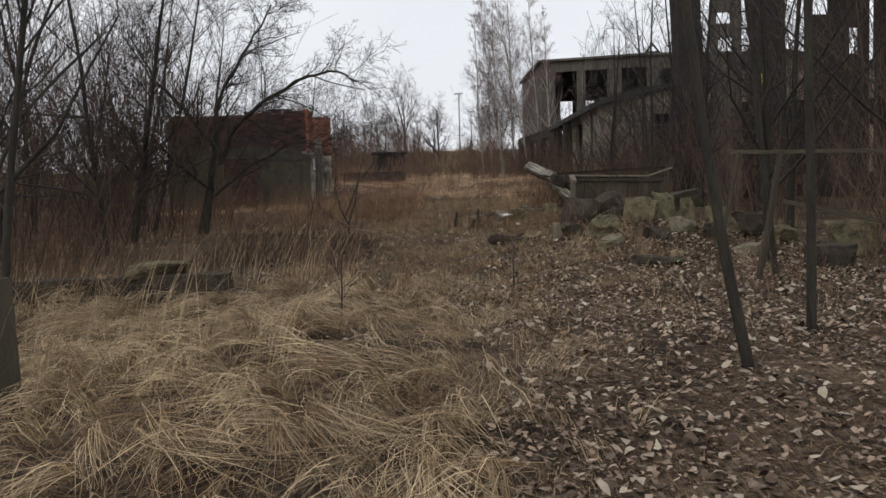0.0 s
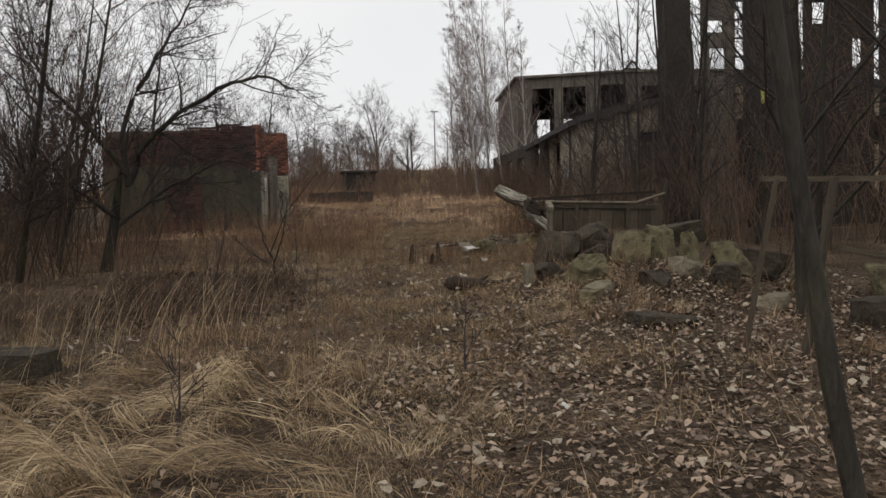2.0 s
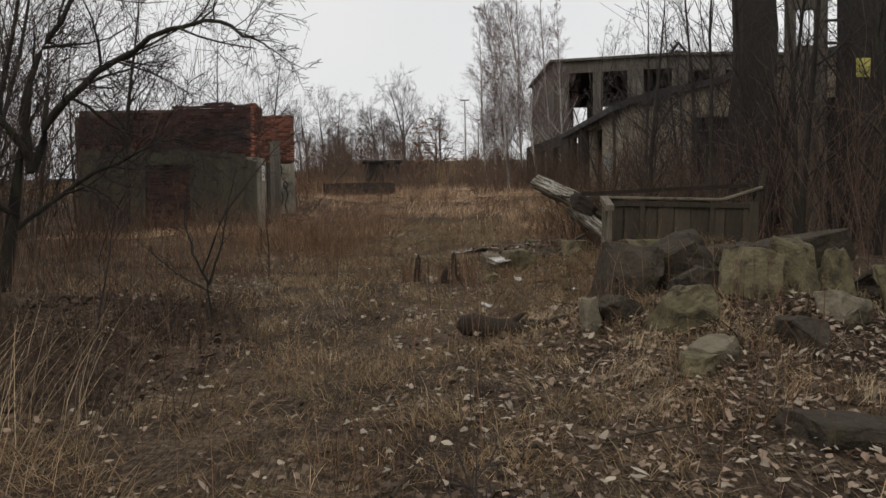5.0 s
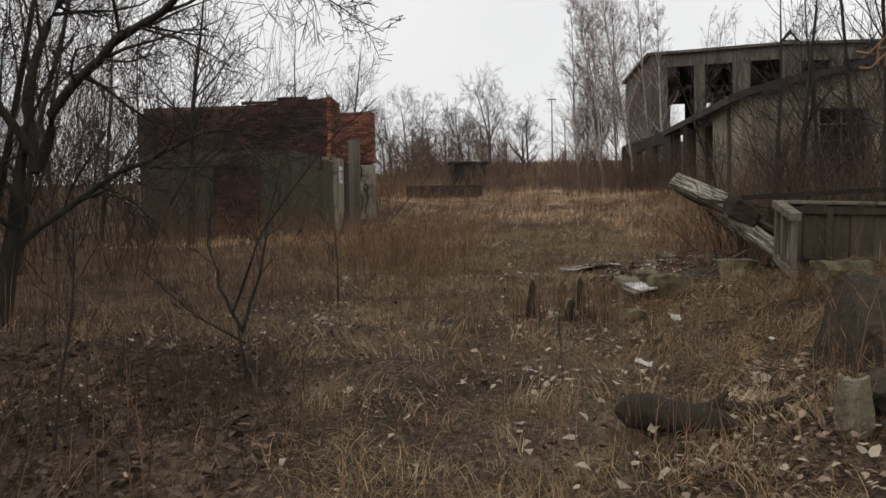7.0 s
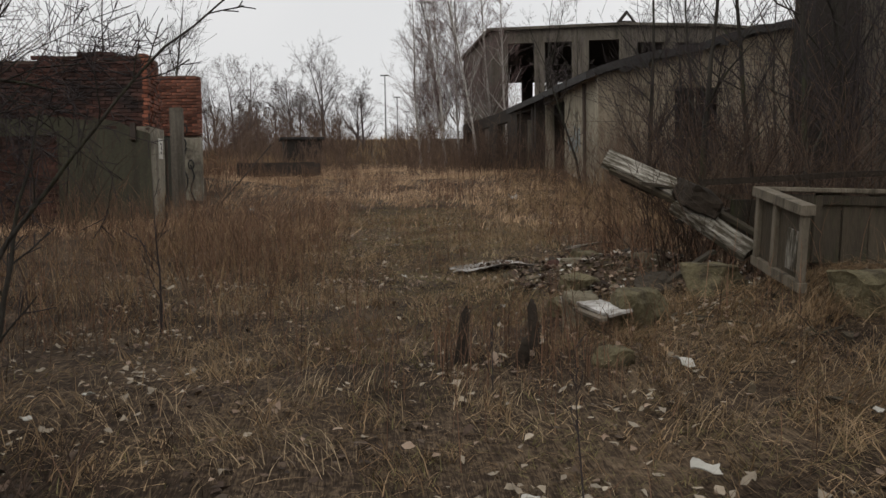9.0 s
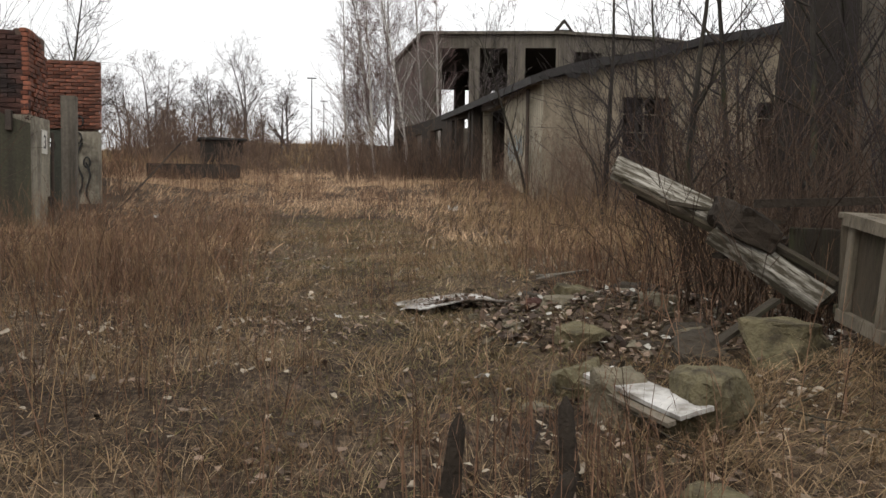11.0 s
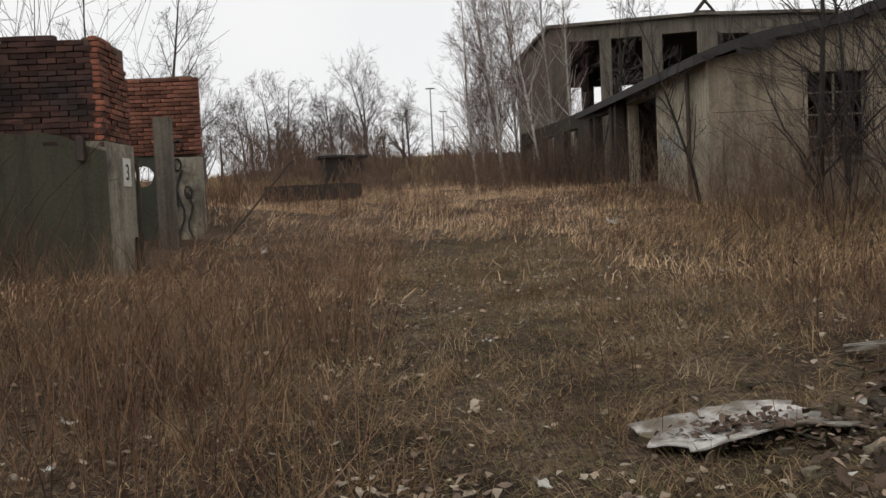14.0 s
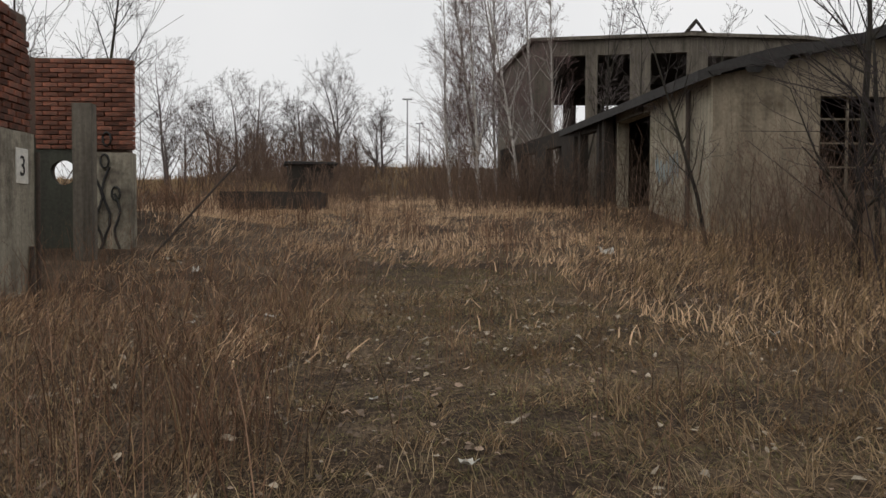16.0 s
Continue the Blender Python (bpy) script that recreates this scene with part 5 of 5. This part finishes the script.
# single stones further along the path
for k, (x, y, s, mt, ro) in enumerate([
        (1.68, 19.4, (0.36, 0.27, 0.20), M_YMOSS, 30), (2.0, 20.7, (0.5, 0.26, 0.14), M_STONE, 20), (2.5, 20.1, (0.36, 0.28, 0.16), M_STONE, 70), (2.3, 19.3, (0.32, 0.28, 0.16), M_MOSS, 0),
        (1.55, 17.5, (0.44, 0.34, 0.34), M_YMOSS, 40), (1.22, 17.75, (0.22, 0.2, 0.34), M_STONE, 10), (1.25, 18.35, (0.34, 0.26, 0.24), M_YMOSS, 75), (0.95, 18.2, (0.17, 0.18, 0.1), M_STONE, 10), (3.1, 17.25, (0.48, 0.36, 0.30), M_YMOSS, 15), (1.15, 16.7, (0.26, 0.2, 0.16), M_YMOSS, 5),
        (1.45, 20.3, (0.26, 0.18, 0.08), M_STONE, 33), (1.9, 21.4, (0.26, 0.22, 0.15), M_MOSS, 50), (2.15, 20.95, (0.4, 0.3, 0.22), M_YMOSS, 10), (2.7, 21.2, (0.4, 0.36, 0.2), M_MOSS, 10), (2.05, 18.6, (0.4, 0.3, 0.24), M_MOSS, 80), (2.5, 18.4, (0.5, 0.35, 0.3), M_YMOSS, 20)]):
    rock(x, y, s, mt, 340 + k, ro)
rb = random.Random(8)
for k in range(26):
    x, y = rb.uniform(1.2, 3.0), rb.uniform(18.6, 21.5)
    s = rb.uniform(0.07, 0.18)
    rock(x, y, (s, s * rb.uniform(0.6, 1), s * rb.uniform(0.4, 0.8)), rb.choice([M_STONE, M_MOSS, M_STONE]), 400 + k, rb.uniform(0, 180), 0, -0.015, "small broken chunk of concrete and plaster")
red = rock(1.72, 20.75, (0.15, 0.1, 0.1), M_BRICKS, 450, 25, 10, 0.0, "broken red brick on the rubble heap")

# overturned wooden crate, long side boarded
crate = tagged(new("wooden_crate"), "grey weathered wooden crate with a boarded long side", "crate")
crate.matrix_basis = pose(2.85, 18.45, 1.22, 0, 2.0, -3)
rc = random.Random(6)
for i in range(9):
    part("board", block_mesh("board", (0.216 + rc.uniform(-0.015, 0.006), 0.025, 0.56 + rc.uniform(-0.03, 0.02)), M_WOOD, 0.006, 0.006, 2, i), crate, pose(0.13 + i * 0.232, 0.03 + rc.uniform(-0.006, 0.008), 0.03, rc.uniform(-2, 2), rc.uniform(-1.2, 1.2), 0))
part("rail", block_mesh("rail", (1.62, 0.07, 0.04), M_PALEW, 0.008), crate, pose(0.78, 0.0, 0.6))
me, m = bar_between("rail", (1.59, 0.0, 0.62), (2.12, 0.02, 0.80), 0.06, 0.04, M_PALEW)
part("rail", me, crate, m)
part("rail", block_mesh("rail", (1.9, 0.025, 0.08), M_WOOD, 0.006), crate, pose(1.0, 0.0, 0.5))
part("rail", block_mesh("rail", (2.1, 0.05, 0.06), M_WOOD, 0.008), crate, pose(1.07, 0.07, 0.04))
part("batten", block_mesh("batten", (0.07, 0.03, 0.55), M_WOOD, 0.006), crate, pose(0.5, 0.0, 0.03))
part("batten", block_mesh("batten", (0.07, 0.03, 0.55), M_WOOD, 0.006), crate, pose(1.45, 0.0, 0.03))
part("back", block_mesh("back", (2.1, 0.025, 0.5), M_WOOD, 0.006), crate, pose(1.07, 0.62, 0.03))
ends = tagged(new("crate_end"), "loose wooden panel frame standing against the crate", "panel")
ends.matrix_basis = pose(2.81, 18.36, 1.24, 0, 8, -95)
for zz in (0.0, 0.55):
    part("rail", block_mesh("rail", (0.92, 0.10 if zz else 0.06, 0.07), M_PALEW, 0.008, 0.004, 3, zz), ends, pose(0.43, 0, zz))
for xx in (0.02, 0.36, 0.84):
    part("stile", block_mesh("stile", (0.06, 0.05, 0.5), M_PALEW, 0.006), ends, pose(xx, 0, 0.06))
for xx in (0.18, 0.61):
    part("panel", block_mesh("panel", (0.28 if xx < 0.3 else 0.48, 0.015, 0.5), M_WOOD, 0.002), ends, pose(xx, 0.02, 0.06))
part("patch", block_mesh("patch", (0.2, 0.012, 0.3), M_PAINTW, 0.004), ends, pose(0.7, -0.012, 0.12))
# the pile of peeling beams, and loose boards round it
for a, b, w, h, mt, turn, lab in (
        ((1.96, 19.70, 2.12), (2.70, 19.42, 1.74), 0.17, 0.05, M_PAINTW, 32, "peeling white painted plank on the timber pile"), ((2.04, 19.88, 2.18), (2.78, 19.62, 1.80), 0.16, 0.05, M_PAINTW, 32, "flaking white plank on the timber pile"),
        ((2.00, 19.62, 2.03), (2.60, 19.40, 1.72), 0.10, 0.04, M_WOOD, 32, "bare grey plank under the painted ones"), ((2.3, 19.98, 2.1), (3.2, 19.66, 1.74), 0.08, 0.03, M_WOOD, 0, "bare grey board on the timber pile"),
        ((2.15, 19.7, 2.0), (3.2, 19.35, 1.5), 0.30, 0.06, M_ROT, 20, "rotten dark panel under the painted planks"), ((2.50, 19.25, 1.72), (2.95, 18.72, 1.30), 0.20, 0.09, M_PAINTW, 25, "thick broken beam with a patch of white paint"),
        ((2.62, 19.35, 1.80), (3.10, 18.80, 1.42), 0.07, 0.04, M_WOOD, 10, "grey lath lying along the broken beam"), ((2.2, 19.35, 1.9), (3.3, 19.75, 1.75), 0.05, 0.025, M_WOOD, 0, "grey lath crossing the timber pile"),
        ((2.5, 19.2, 1.55), (3.5, 19.5, 1.72), 0.09, 0.03, M_ROT, 0, "dark rotten lath crossing the timber pile"), ((1.98, 18.55, 0.98), (2.60, 18.68, 1.33), 0.07, 0.025, M_WOOD, 0, "grey plank leaning on the timber pile"),
        ((2.6, 18.95, 1.9), (4.95, 18.8, 1.98), 0.05, 0.05, M_ROT, 0, "dark rotten pole lying over the crate"), ((4.85, 18.45, 1.2), (5.05, 18.4, 2.2), 0.09, 0.06, M_WOOD, 0, "grey upright stake beside the crate"),
        ((1.21, 17.95, 1.08), (1.37, 17.25, 1.04), 0.17, 0.02, M_SHEET, 8, "short white painted board lying on a stone"), ((1.12, 17.92, 1.04), (1.26, 17.25, 1.0), 0.04, 0.02, M_PALEW, 14, "thin grey lath beside the white board"),
        ((2.3, 22.6, 1.08), (2.8, 22.4, 1.16), 0.09, 0.03, M_PAINTW, 0, "white flaking board half hidden by weeds")):
    me, m = bar_between("plank", a, b, w, h, mt, 0.008, 0.016, w * 50, 5, turn)
    ob_at("plank", me, m, lab, "plank", "scattered timber")
ob_at("rag_bundle", rock_mesh("rag_bundle", (0.42, 0.36, 0.22), M_ROT, 530, 3, 4), pose(2.62, 19.2, 1.66, 0, 24, -20), "dark sodden bundle caught on the timber pile", "bundle")
# dark stumps and the rotten log
for x, y, h, tip in ((0.27, 16.95, 0.36, 4), (0.74, 17.0, 0.34, -8), (0.60, 16.75, 0.2, 12)):
    P3 = np.array([(0, 0, -0.05), (0.005, 0, h * 0.5), (0.015, 0.01, h * 0.85), (0.02, 0.01, h)])
    ob_at("stump", tubes("stump", [(P3, np.array([0.05, 0.034, 0.03, 0.006]))], M_ROT, 7), pose(x, y, gz(x, y), tip, tip * 0.6, 0), "dark rotten stump of a post", "stump", "rotten stumps")
lp = np.array([(-0.22, 0.02, 0.01), (-0.18, 0.01, 0.015), (-0.1, 0.0, 0.03), (0.0, -0.015, 0.03), (0.1, 0.0, 0.02), (0.18, 0.02, 0.03), (0.24, 0.03, 0.015)])
ob_at("log", tubes("log", [(lp, np.array([0.02, 0.062, 0.075, 0.062, 0.07, 0.045, 0.012])), (lp[3:6] + np.array([(0, 0, 0), (0.03, 0.06, 0.05), (0.0, 0.13, 0.09)]), np.array([0.03, 0.025, 0.008]))], M_ROT, 9), pose(1.02, 13.7, gz(1.02, 13.7) + 0.06, 0, 6, -14) @ Matrix.Scale(1.35, 4), "dark rotten log lying in the grass", "log")
lg = np.array([(1.3, 13.9, 0.70), (1.5, 13.85, 0.70), (1.7, 13.95, 0.74), (1.9, 14.1, 0.80)])
ob_at("root", tubes("root", [(lg, np.array([0.04, 0.034, 0.03, 0.014]))], M_ROT, 7), pose(0, 0, gz(1.5, 13.85) - 0.66), "dark curved root running from the log", "root")

# crumpled white board
def crumpled(name, sx, sy, material, seed, lift, thick=0.012, n=12):
    bm = bmesh.new()
    bmesh.ops.create_grid(bm, x_segments=n, y_segments=n, size=0.5)
    r = random.Random(seed)
    ph = [r.uniform(0, 6) for _ in range(4)]
    for v in bm.verts:
        u, w = v.co.x, v.co.y
        k = 1 + 0.3 * noise.noise(Vector((u * 5, w * 5, seed)))
        z = lift * (0.5 + 0.5 * math.sin(u * 4 + ph[0])) * (abs(w) * 1.4 + 0.2) + (0.05 if n < 8 else 0.022) * noise.noise(Vector((u * 7, w * 7, seed + 2)))
        v.co = Vector((u * sx * k, w * sy * k, z * max(sx, sy) + 0.02))
    bmesh.ops.solidify(bm, geom=bm.faces[:], thickness=thick)
    me = bpy.data.meshes.new(name)
    bm.to_mesh(me)
    bm.free()
    me.materials.append(material)
    return me


ob_at("white_board", crumpled("white_board", 0.86, 0.5, M_SHEET, 4, 0.07, 0.008, 24), pose(1.17, 21.4, gz(1.17, 21.4) + 0.02, 0, -3, 8), "warped white coated board with rot and litter on it", "board")
rd = np.random.RandomState(50)
x, y = rd.normal(1.15, 0.17, 420), rd.normal(21.32, 0.09, 420)
leaves("rotten_litter", "black rotten leaves heaped on the white board", M_DARKLEAF, x, y, rd, 0.02, 0.06, 0.1)
rb = random.Random(14)
for k in range(11):
    x, y, z = rb.gauss(1.16, 0.16), rb.gauss(21.3, 0.08), rb.uniform(0.05, 0.09)
    ob_at("dark_debris", rock_mesh("dark_debris", (rb.uniform(0.05, 0.11), rb.uniform(0.03, 0.07), rb.uniform(0.02, 0.05)), M_ROT, 520 + k, 1), pose(x, y, gz(x, y) + 0.03, 0, 0, 40 * k), "dark rotting scrap on the white board", "debris", "rotten scraps on the board")
rb = random.Random(12)
scraps = [(-2.26, 20.35, 0.2), (3.7, 34.4, 0.4), (-1.3, 28.1, 0.16), (0.45, 24.0, 0.13), (0.15, 23.4, 0.14), (3.0, 26.5, 0.18), (-3.4, 33.0, 0.3), (-2.9, 32.2, 0.22), (1.05, 15.1, 0.13), (0.9, 13.6, 0.1), (1.45, 16.4, 0.14), (0.3, 14.9, 0.09), (-0.9, 12.0, 0.1)]
scraps += [(rb.uniform(-2.5, 3.0), rb.uniform(7, 28), rb.uniform(0.06, 0.11)) for _ in range(16)]
for k, (x, y, s) in enumerate(scraps):
    ob_at("scrap", crumpled("scrap", s * 0.8, s * rb.uniform(0.4, 0.65), M_PAPER if k % 3 else M_PALELEAF, 50 + k, 0.35, 0.004, 4), pose(x, y, gz(x, y) + 0.05, rb.uniform(-15, 15), rb.uniform(-15, 15), rb.uniform(0, 360)), "crumpled white scrap lying in the grass", "scrap", "scraps of litter")

# sticks, bark and twigs strewn over the rubble and the litter
rs = np.random.RandomState(77)
sticks = []
for k in range(520):
    x, y = (rs.uniform(1.2, 5.5), rs.uniform(12.2, 22.5)) if k % 3 else (rs.uniform(0.4, 5.5), rs.uniform(2.5, 12))
    a, L = rs.uniform(0, 6.28), rs.uniform(0.1, 0.55)
    P, R = wand(rs, (x, y, gz(x, y) + rs.uniform(0.0, 0.06)), (math.cos(a), math.sin(a), rs.uniform(-0.05, 0.3)), L, rs.uniform(0.003, 0.011), 3, 0.15, -0.05)
    sticks.append((P, R))
tagged(new("sticks", tubes("sticks", sticks, M_WOOD, 4)), "broken sticks and bark strewn over the litter", "sticks", kind="stuff")
rv, rf = [], []
cube = np.array([(sx, sy, sz) for sx in (-0.5, 0.5) for sy in (-0.5, 0.5) for sz in (-0.5, 0.5)], float)
fc = np.array([(0, 1, 3, 2), (4, 6, 7, 5), (0, 4, 5, 1), (2, 3, 7, 6), (1, 5, 7, 3), (0, 2, 6, 4)])
for k in range(700):
    x, y = (rs.normal(2.2, 0.75), rs.uniform(18.2, 22.3)) if k % 2 else (rs.normal(3.6, 1.1), rs.uniform(12.6, 18))
    s = rs.uniform(0.015, 0.065)
    o = cube * s * rs.uniform(0.4, 1.2, (1, 3)) + rs.uniform(-0.25, 0.25, (8, 3)) * s
    a = rs.uniform(0, 6.28)
    o = o @ np.array([(math.cos(a), math.sin(a), 0), (-math.sin(a), math.cos(a), 0.3), (0, -0.3, 1)])
    rf.append(fc + 8 * k)
    rv.append(o + np.array([x, y, gz(x, y) + s * 0.25]))
tagged(new("rubble_chips", array_mesh("rubble_chips", np.concatenate(rv), np.concatenate(rf), M_CHIPS)), "small chips of concrete, brick and plaster", "rubble", kind="stuff")

# wooden trestle at the thicket
trestle = tagged(new("trestle"), "grey rough timber trestle with a long top rail", "trestle")
trestle.location = (3.3, 9.5, gz(3.3, 9.5))
tz = gz(3.3, 9.5)
for a, b, w in (((-0.1, 0, 1.87 - tz), (2.3, 0.1, 1.82 - tz), 0.045), ((0.02, 0, 1.86 - tz), (-0.22, 0.1, -0.05), 0.045), ((0.5, 0, 1.86 - tz), (0.2, -0.1, -0.05), 0.05), ((2.2, 0.05, 1.8 - tz), (1.9, -0.1, -0.05), 0.06), ((0.55, 0.1, 1.3 - tz), (2.1, 0.1, 0.95 - tz), 0.05)):
    me, m = bar_between("pole", a, b, w, w, M_WOOD, 0.012, 0.01, w * 90, 2)
    part("pole", me, trestle, m)

# tall dry weed with a feathery drooping head
rw = np.random.RandomState(31)
stem = np.array([(0.84, 9.95, gz(0.84, 9.95) - 0.03), (0.78, 9.94, 1.3), (0.72, 9.93, 1.7), (0.66, 9.93, 1.95), (0.6, 9.93, 2.1)])
weed = tagged(new("tall_weed", tubes("tall_weed", [(stem, np.array([0.0026, 0.0024, 0.0022, 0.0018, 0.0012]))], M_RUST, 6)), "tall dry weed with a drooping feathery head", "weed")
plume = []
for k in range(16):
    f = 1.88 + 0.21 * k / 16
    q = (float(np.interp(f, stem[:, 2], stem[:, 0])), 9.93, f)
    s = -1 if k % 3 else 1
    P, R = wand(rw, q, (s * 1.0, rw.normal(0, 0.4), 0.55), 0.12 * (1.1 - k / 22), 0.0022, 5, 0.08, -0.2)
    plume.append((P, R))
    plume += [(p, r) for lv, p, r in sprout(rw, [], P, R, (8,), 0.035, 50, -0.05, 0.1, 3, 0.2, 0.0014)]
tagged(part("plume", tubes("plume", plume, M_RUST, 3), weed), kind="stuff")
for k, (x, y, h) in enumerate([(0.87, 11.85, 0.35), (0.8, 11.7, 0.3), (0.5, 14.9, 0.7), (0.35, 16.2, 0.6)]):
    tree("dead_stem", "thin dead weed stem standing upright", x, y, 640 + k, h, 0.005, (5, 2), 35, (0.1 * math.sin(k * 3), 0.08, 1), 0.05, 0.06, 0.2, M_TWIG, M_TWIG, "dead stems", 0.002, "weed", bend=0.02)
# mossy slab and post beside the start
for x0, y0, s, turn in ((-4.45, 9.3, (0.5, 0.4, 0.34), 5), (-3.15, 8.95, (0.42, 0.4, 0.32), 12)):
    ob_at("support_block", block_mesh("support_block", s, M_DARKSHADE, 0.02, 0.03, 4, x0), pose(x0, y0, gz(x0, y0) - 0.1, 0, 0, turn), "dark concrete block under the fallen beam", "block", "blocks under the beam")
me, m = bar_between("concrete_beam", (-4.7, 9.3, 0.58), (-2.3, 8.9, 0.63), 0.36, 0.18, M_MOSS, 0.02, 0.03, 4, 10)
ob_at("concrete_beam", me, m, "fallen mossy concrete beam in the long grass", "beam")
ob_at("moss_cushion", rock_mesh("moss_cushion", (0.62, 0.34, 0.17), M_YMOSS, 510, 4), pose(-3.05, 9.0, 0.68, 0, 0, 10), "olive moss cushion on the fallen beam", "moss")
me, m = bar_between("old_post", (-2.42, 4.6, gz(-2.42, 4.6) - 0.05), (-2.46, 4.62, gz(-2.42, 4.6) + 0.85), 0.14, 0.12, M_WOOD, 0.02, 0.015, 3, 3)
ob_at("old_post", me, m, "grey weathered wooden post in the grass", "post")
# single saplings in the path
tree("shrub", "forked bare shrub with one long arching shoot", -1.58, 14.7, 610, 0.5, 0.024, (7, 4), 40, (-0.1, 0, 1), 0.05, 0.09, 0.6, M_BARK, M_TWIG, minr=0.0022, category="shrub", start=0.3, limbs=(
    (((-1.62, 14.7, 1.02), (-1.76, 14.7, 1.3), (-1.84, 14.7, 1.65), (-1.8, 14.72, 2.0)), 0.014), (((-1.62, 14.7, 1.05), (-1.5, 14.72, 1.4), (-1.43, 14.75, 1.8), (-1.34, 14.75, 2.15)), 0.013),
    (((-1.68, 14.68, 1.15), (-1.45, 14.62, 1.7), (-1.2, 14.6, 2.0), (-0.95, 14.6, 2.3), (-0.66, 14.6, 2.53)), 0.010), (((-1.6, 14.7, 0.95), (-1.9, 14.6, 1.15), (-2.25, 14.5, 1.5)), 0.009)))
for k, (x, y, h) in enumerate([(0.75, 9.0, 0.7), (-2.2, 13.4, 1.3), (-1.9, 18.6, 1.3), (-0.9, 7.2, 0.7)]):
    tree("sapling", "thin bare sapling in the path", x, y, 600 + k, h, 0.012, (7, 3), 42, (0.15 * math.sin(k), 0.12 * math.cos(k * 2), 1), 0.06, 0.08, 0.5, M_TWIG, M_TWIG, "saplings in the path", 0.0025, "sapling")

# ---- bricks of the ruin, last ----
BL, BH, BD, J = 0.24, 0.068, 0.115, 0.012
brick_me = block_mesh("brick", (BL, BD, BH), M_BRICK, 0.006)
half_me = block_mesh("brick", (BD, BD, BH), M_BRICK, 0.006)
rb = random.Random(21)


def courses(n_rows, width, z0, top_of):
    """Bond places: x centre, z, half brick or not."""
    for j in range(n_rows):
        x, half = 0.0, j % 2 == 1
        while x < width - 0.05:
            w = BD if half else BL
            w = min(w, width - x)
            z = z0 + j * (BH + J)
            if z + BH < top_of(x + w / 2):
                yield x + w / 2, z, w < BL * 0.8, w
            x += w + J
            half = False


for x, z, half, w in courses(19, 1.14, 2.13, lambda u: 3.62 - (0.16 if u > 0.7 else 0) - (0.16 if u > 0.95 else 0)):
    part("brick", half_me if half else brick_me, pier, pose(0.08 + rb.uniform(-0.03, 0.012), x - 0.58, z, rb.uniform(-2, 2), 0, 90 + rb.uniform(-4, 4)))
for x, z, half, w in courses(20, 1.6, 2.25, lambda u: 3.83):
    part("brick", half_me if half else brick_me, pier, pose(-1.39 + x + 0.0, far_y - 0.585 + rb.uniform(-0.012, 0.014), z, rb.uniform(-1.5, 1.5), 0, rb.uniform(-2.5, 2.5)))


def brick_sheet(name, width, z_lo, z_hi, parent, m, seed, tops):
    """Many bricks of a wall face as one mesh."""
    r = np.random.RandomState(seed)
    V, F = [], []
    cube = np.array([(sx, sy, sz) for sx in (-0.5, 0.5) for sy in (-0.5, 0.5) for sz in (0, 1)], float)
    fc = np.array([(0, 1, 3, 2), (4, 6, 7, 5), (0, 4, 5, 1), (2, 3, 7, 6), (1, 5, 7, 3), (0, 2, 6, 4)])
    n = int((z_hi - z_lo) / (BH + J))
    for x, z, half, w in courses(n, width, z_lo, tops):
        o = cube * np.array([w, BD, BH]) + np.array([x, r.uniform(-0.016, 0.008), z]) + r.uniform(-0.007, 0.007, (8, 3))
        F.append(fc + len(V) * 8)
        V.append(o)
    me = array_mesh(name, np.concatenate(V), np.concatenate(F), M_BRICKS)
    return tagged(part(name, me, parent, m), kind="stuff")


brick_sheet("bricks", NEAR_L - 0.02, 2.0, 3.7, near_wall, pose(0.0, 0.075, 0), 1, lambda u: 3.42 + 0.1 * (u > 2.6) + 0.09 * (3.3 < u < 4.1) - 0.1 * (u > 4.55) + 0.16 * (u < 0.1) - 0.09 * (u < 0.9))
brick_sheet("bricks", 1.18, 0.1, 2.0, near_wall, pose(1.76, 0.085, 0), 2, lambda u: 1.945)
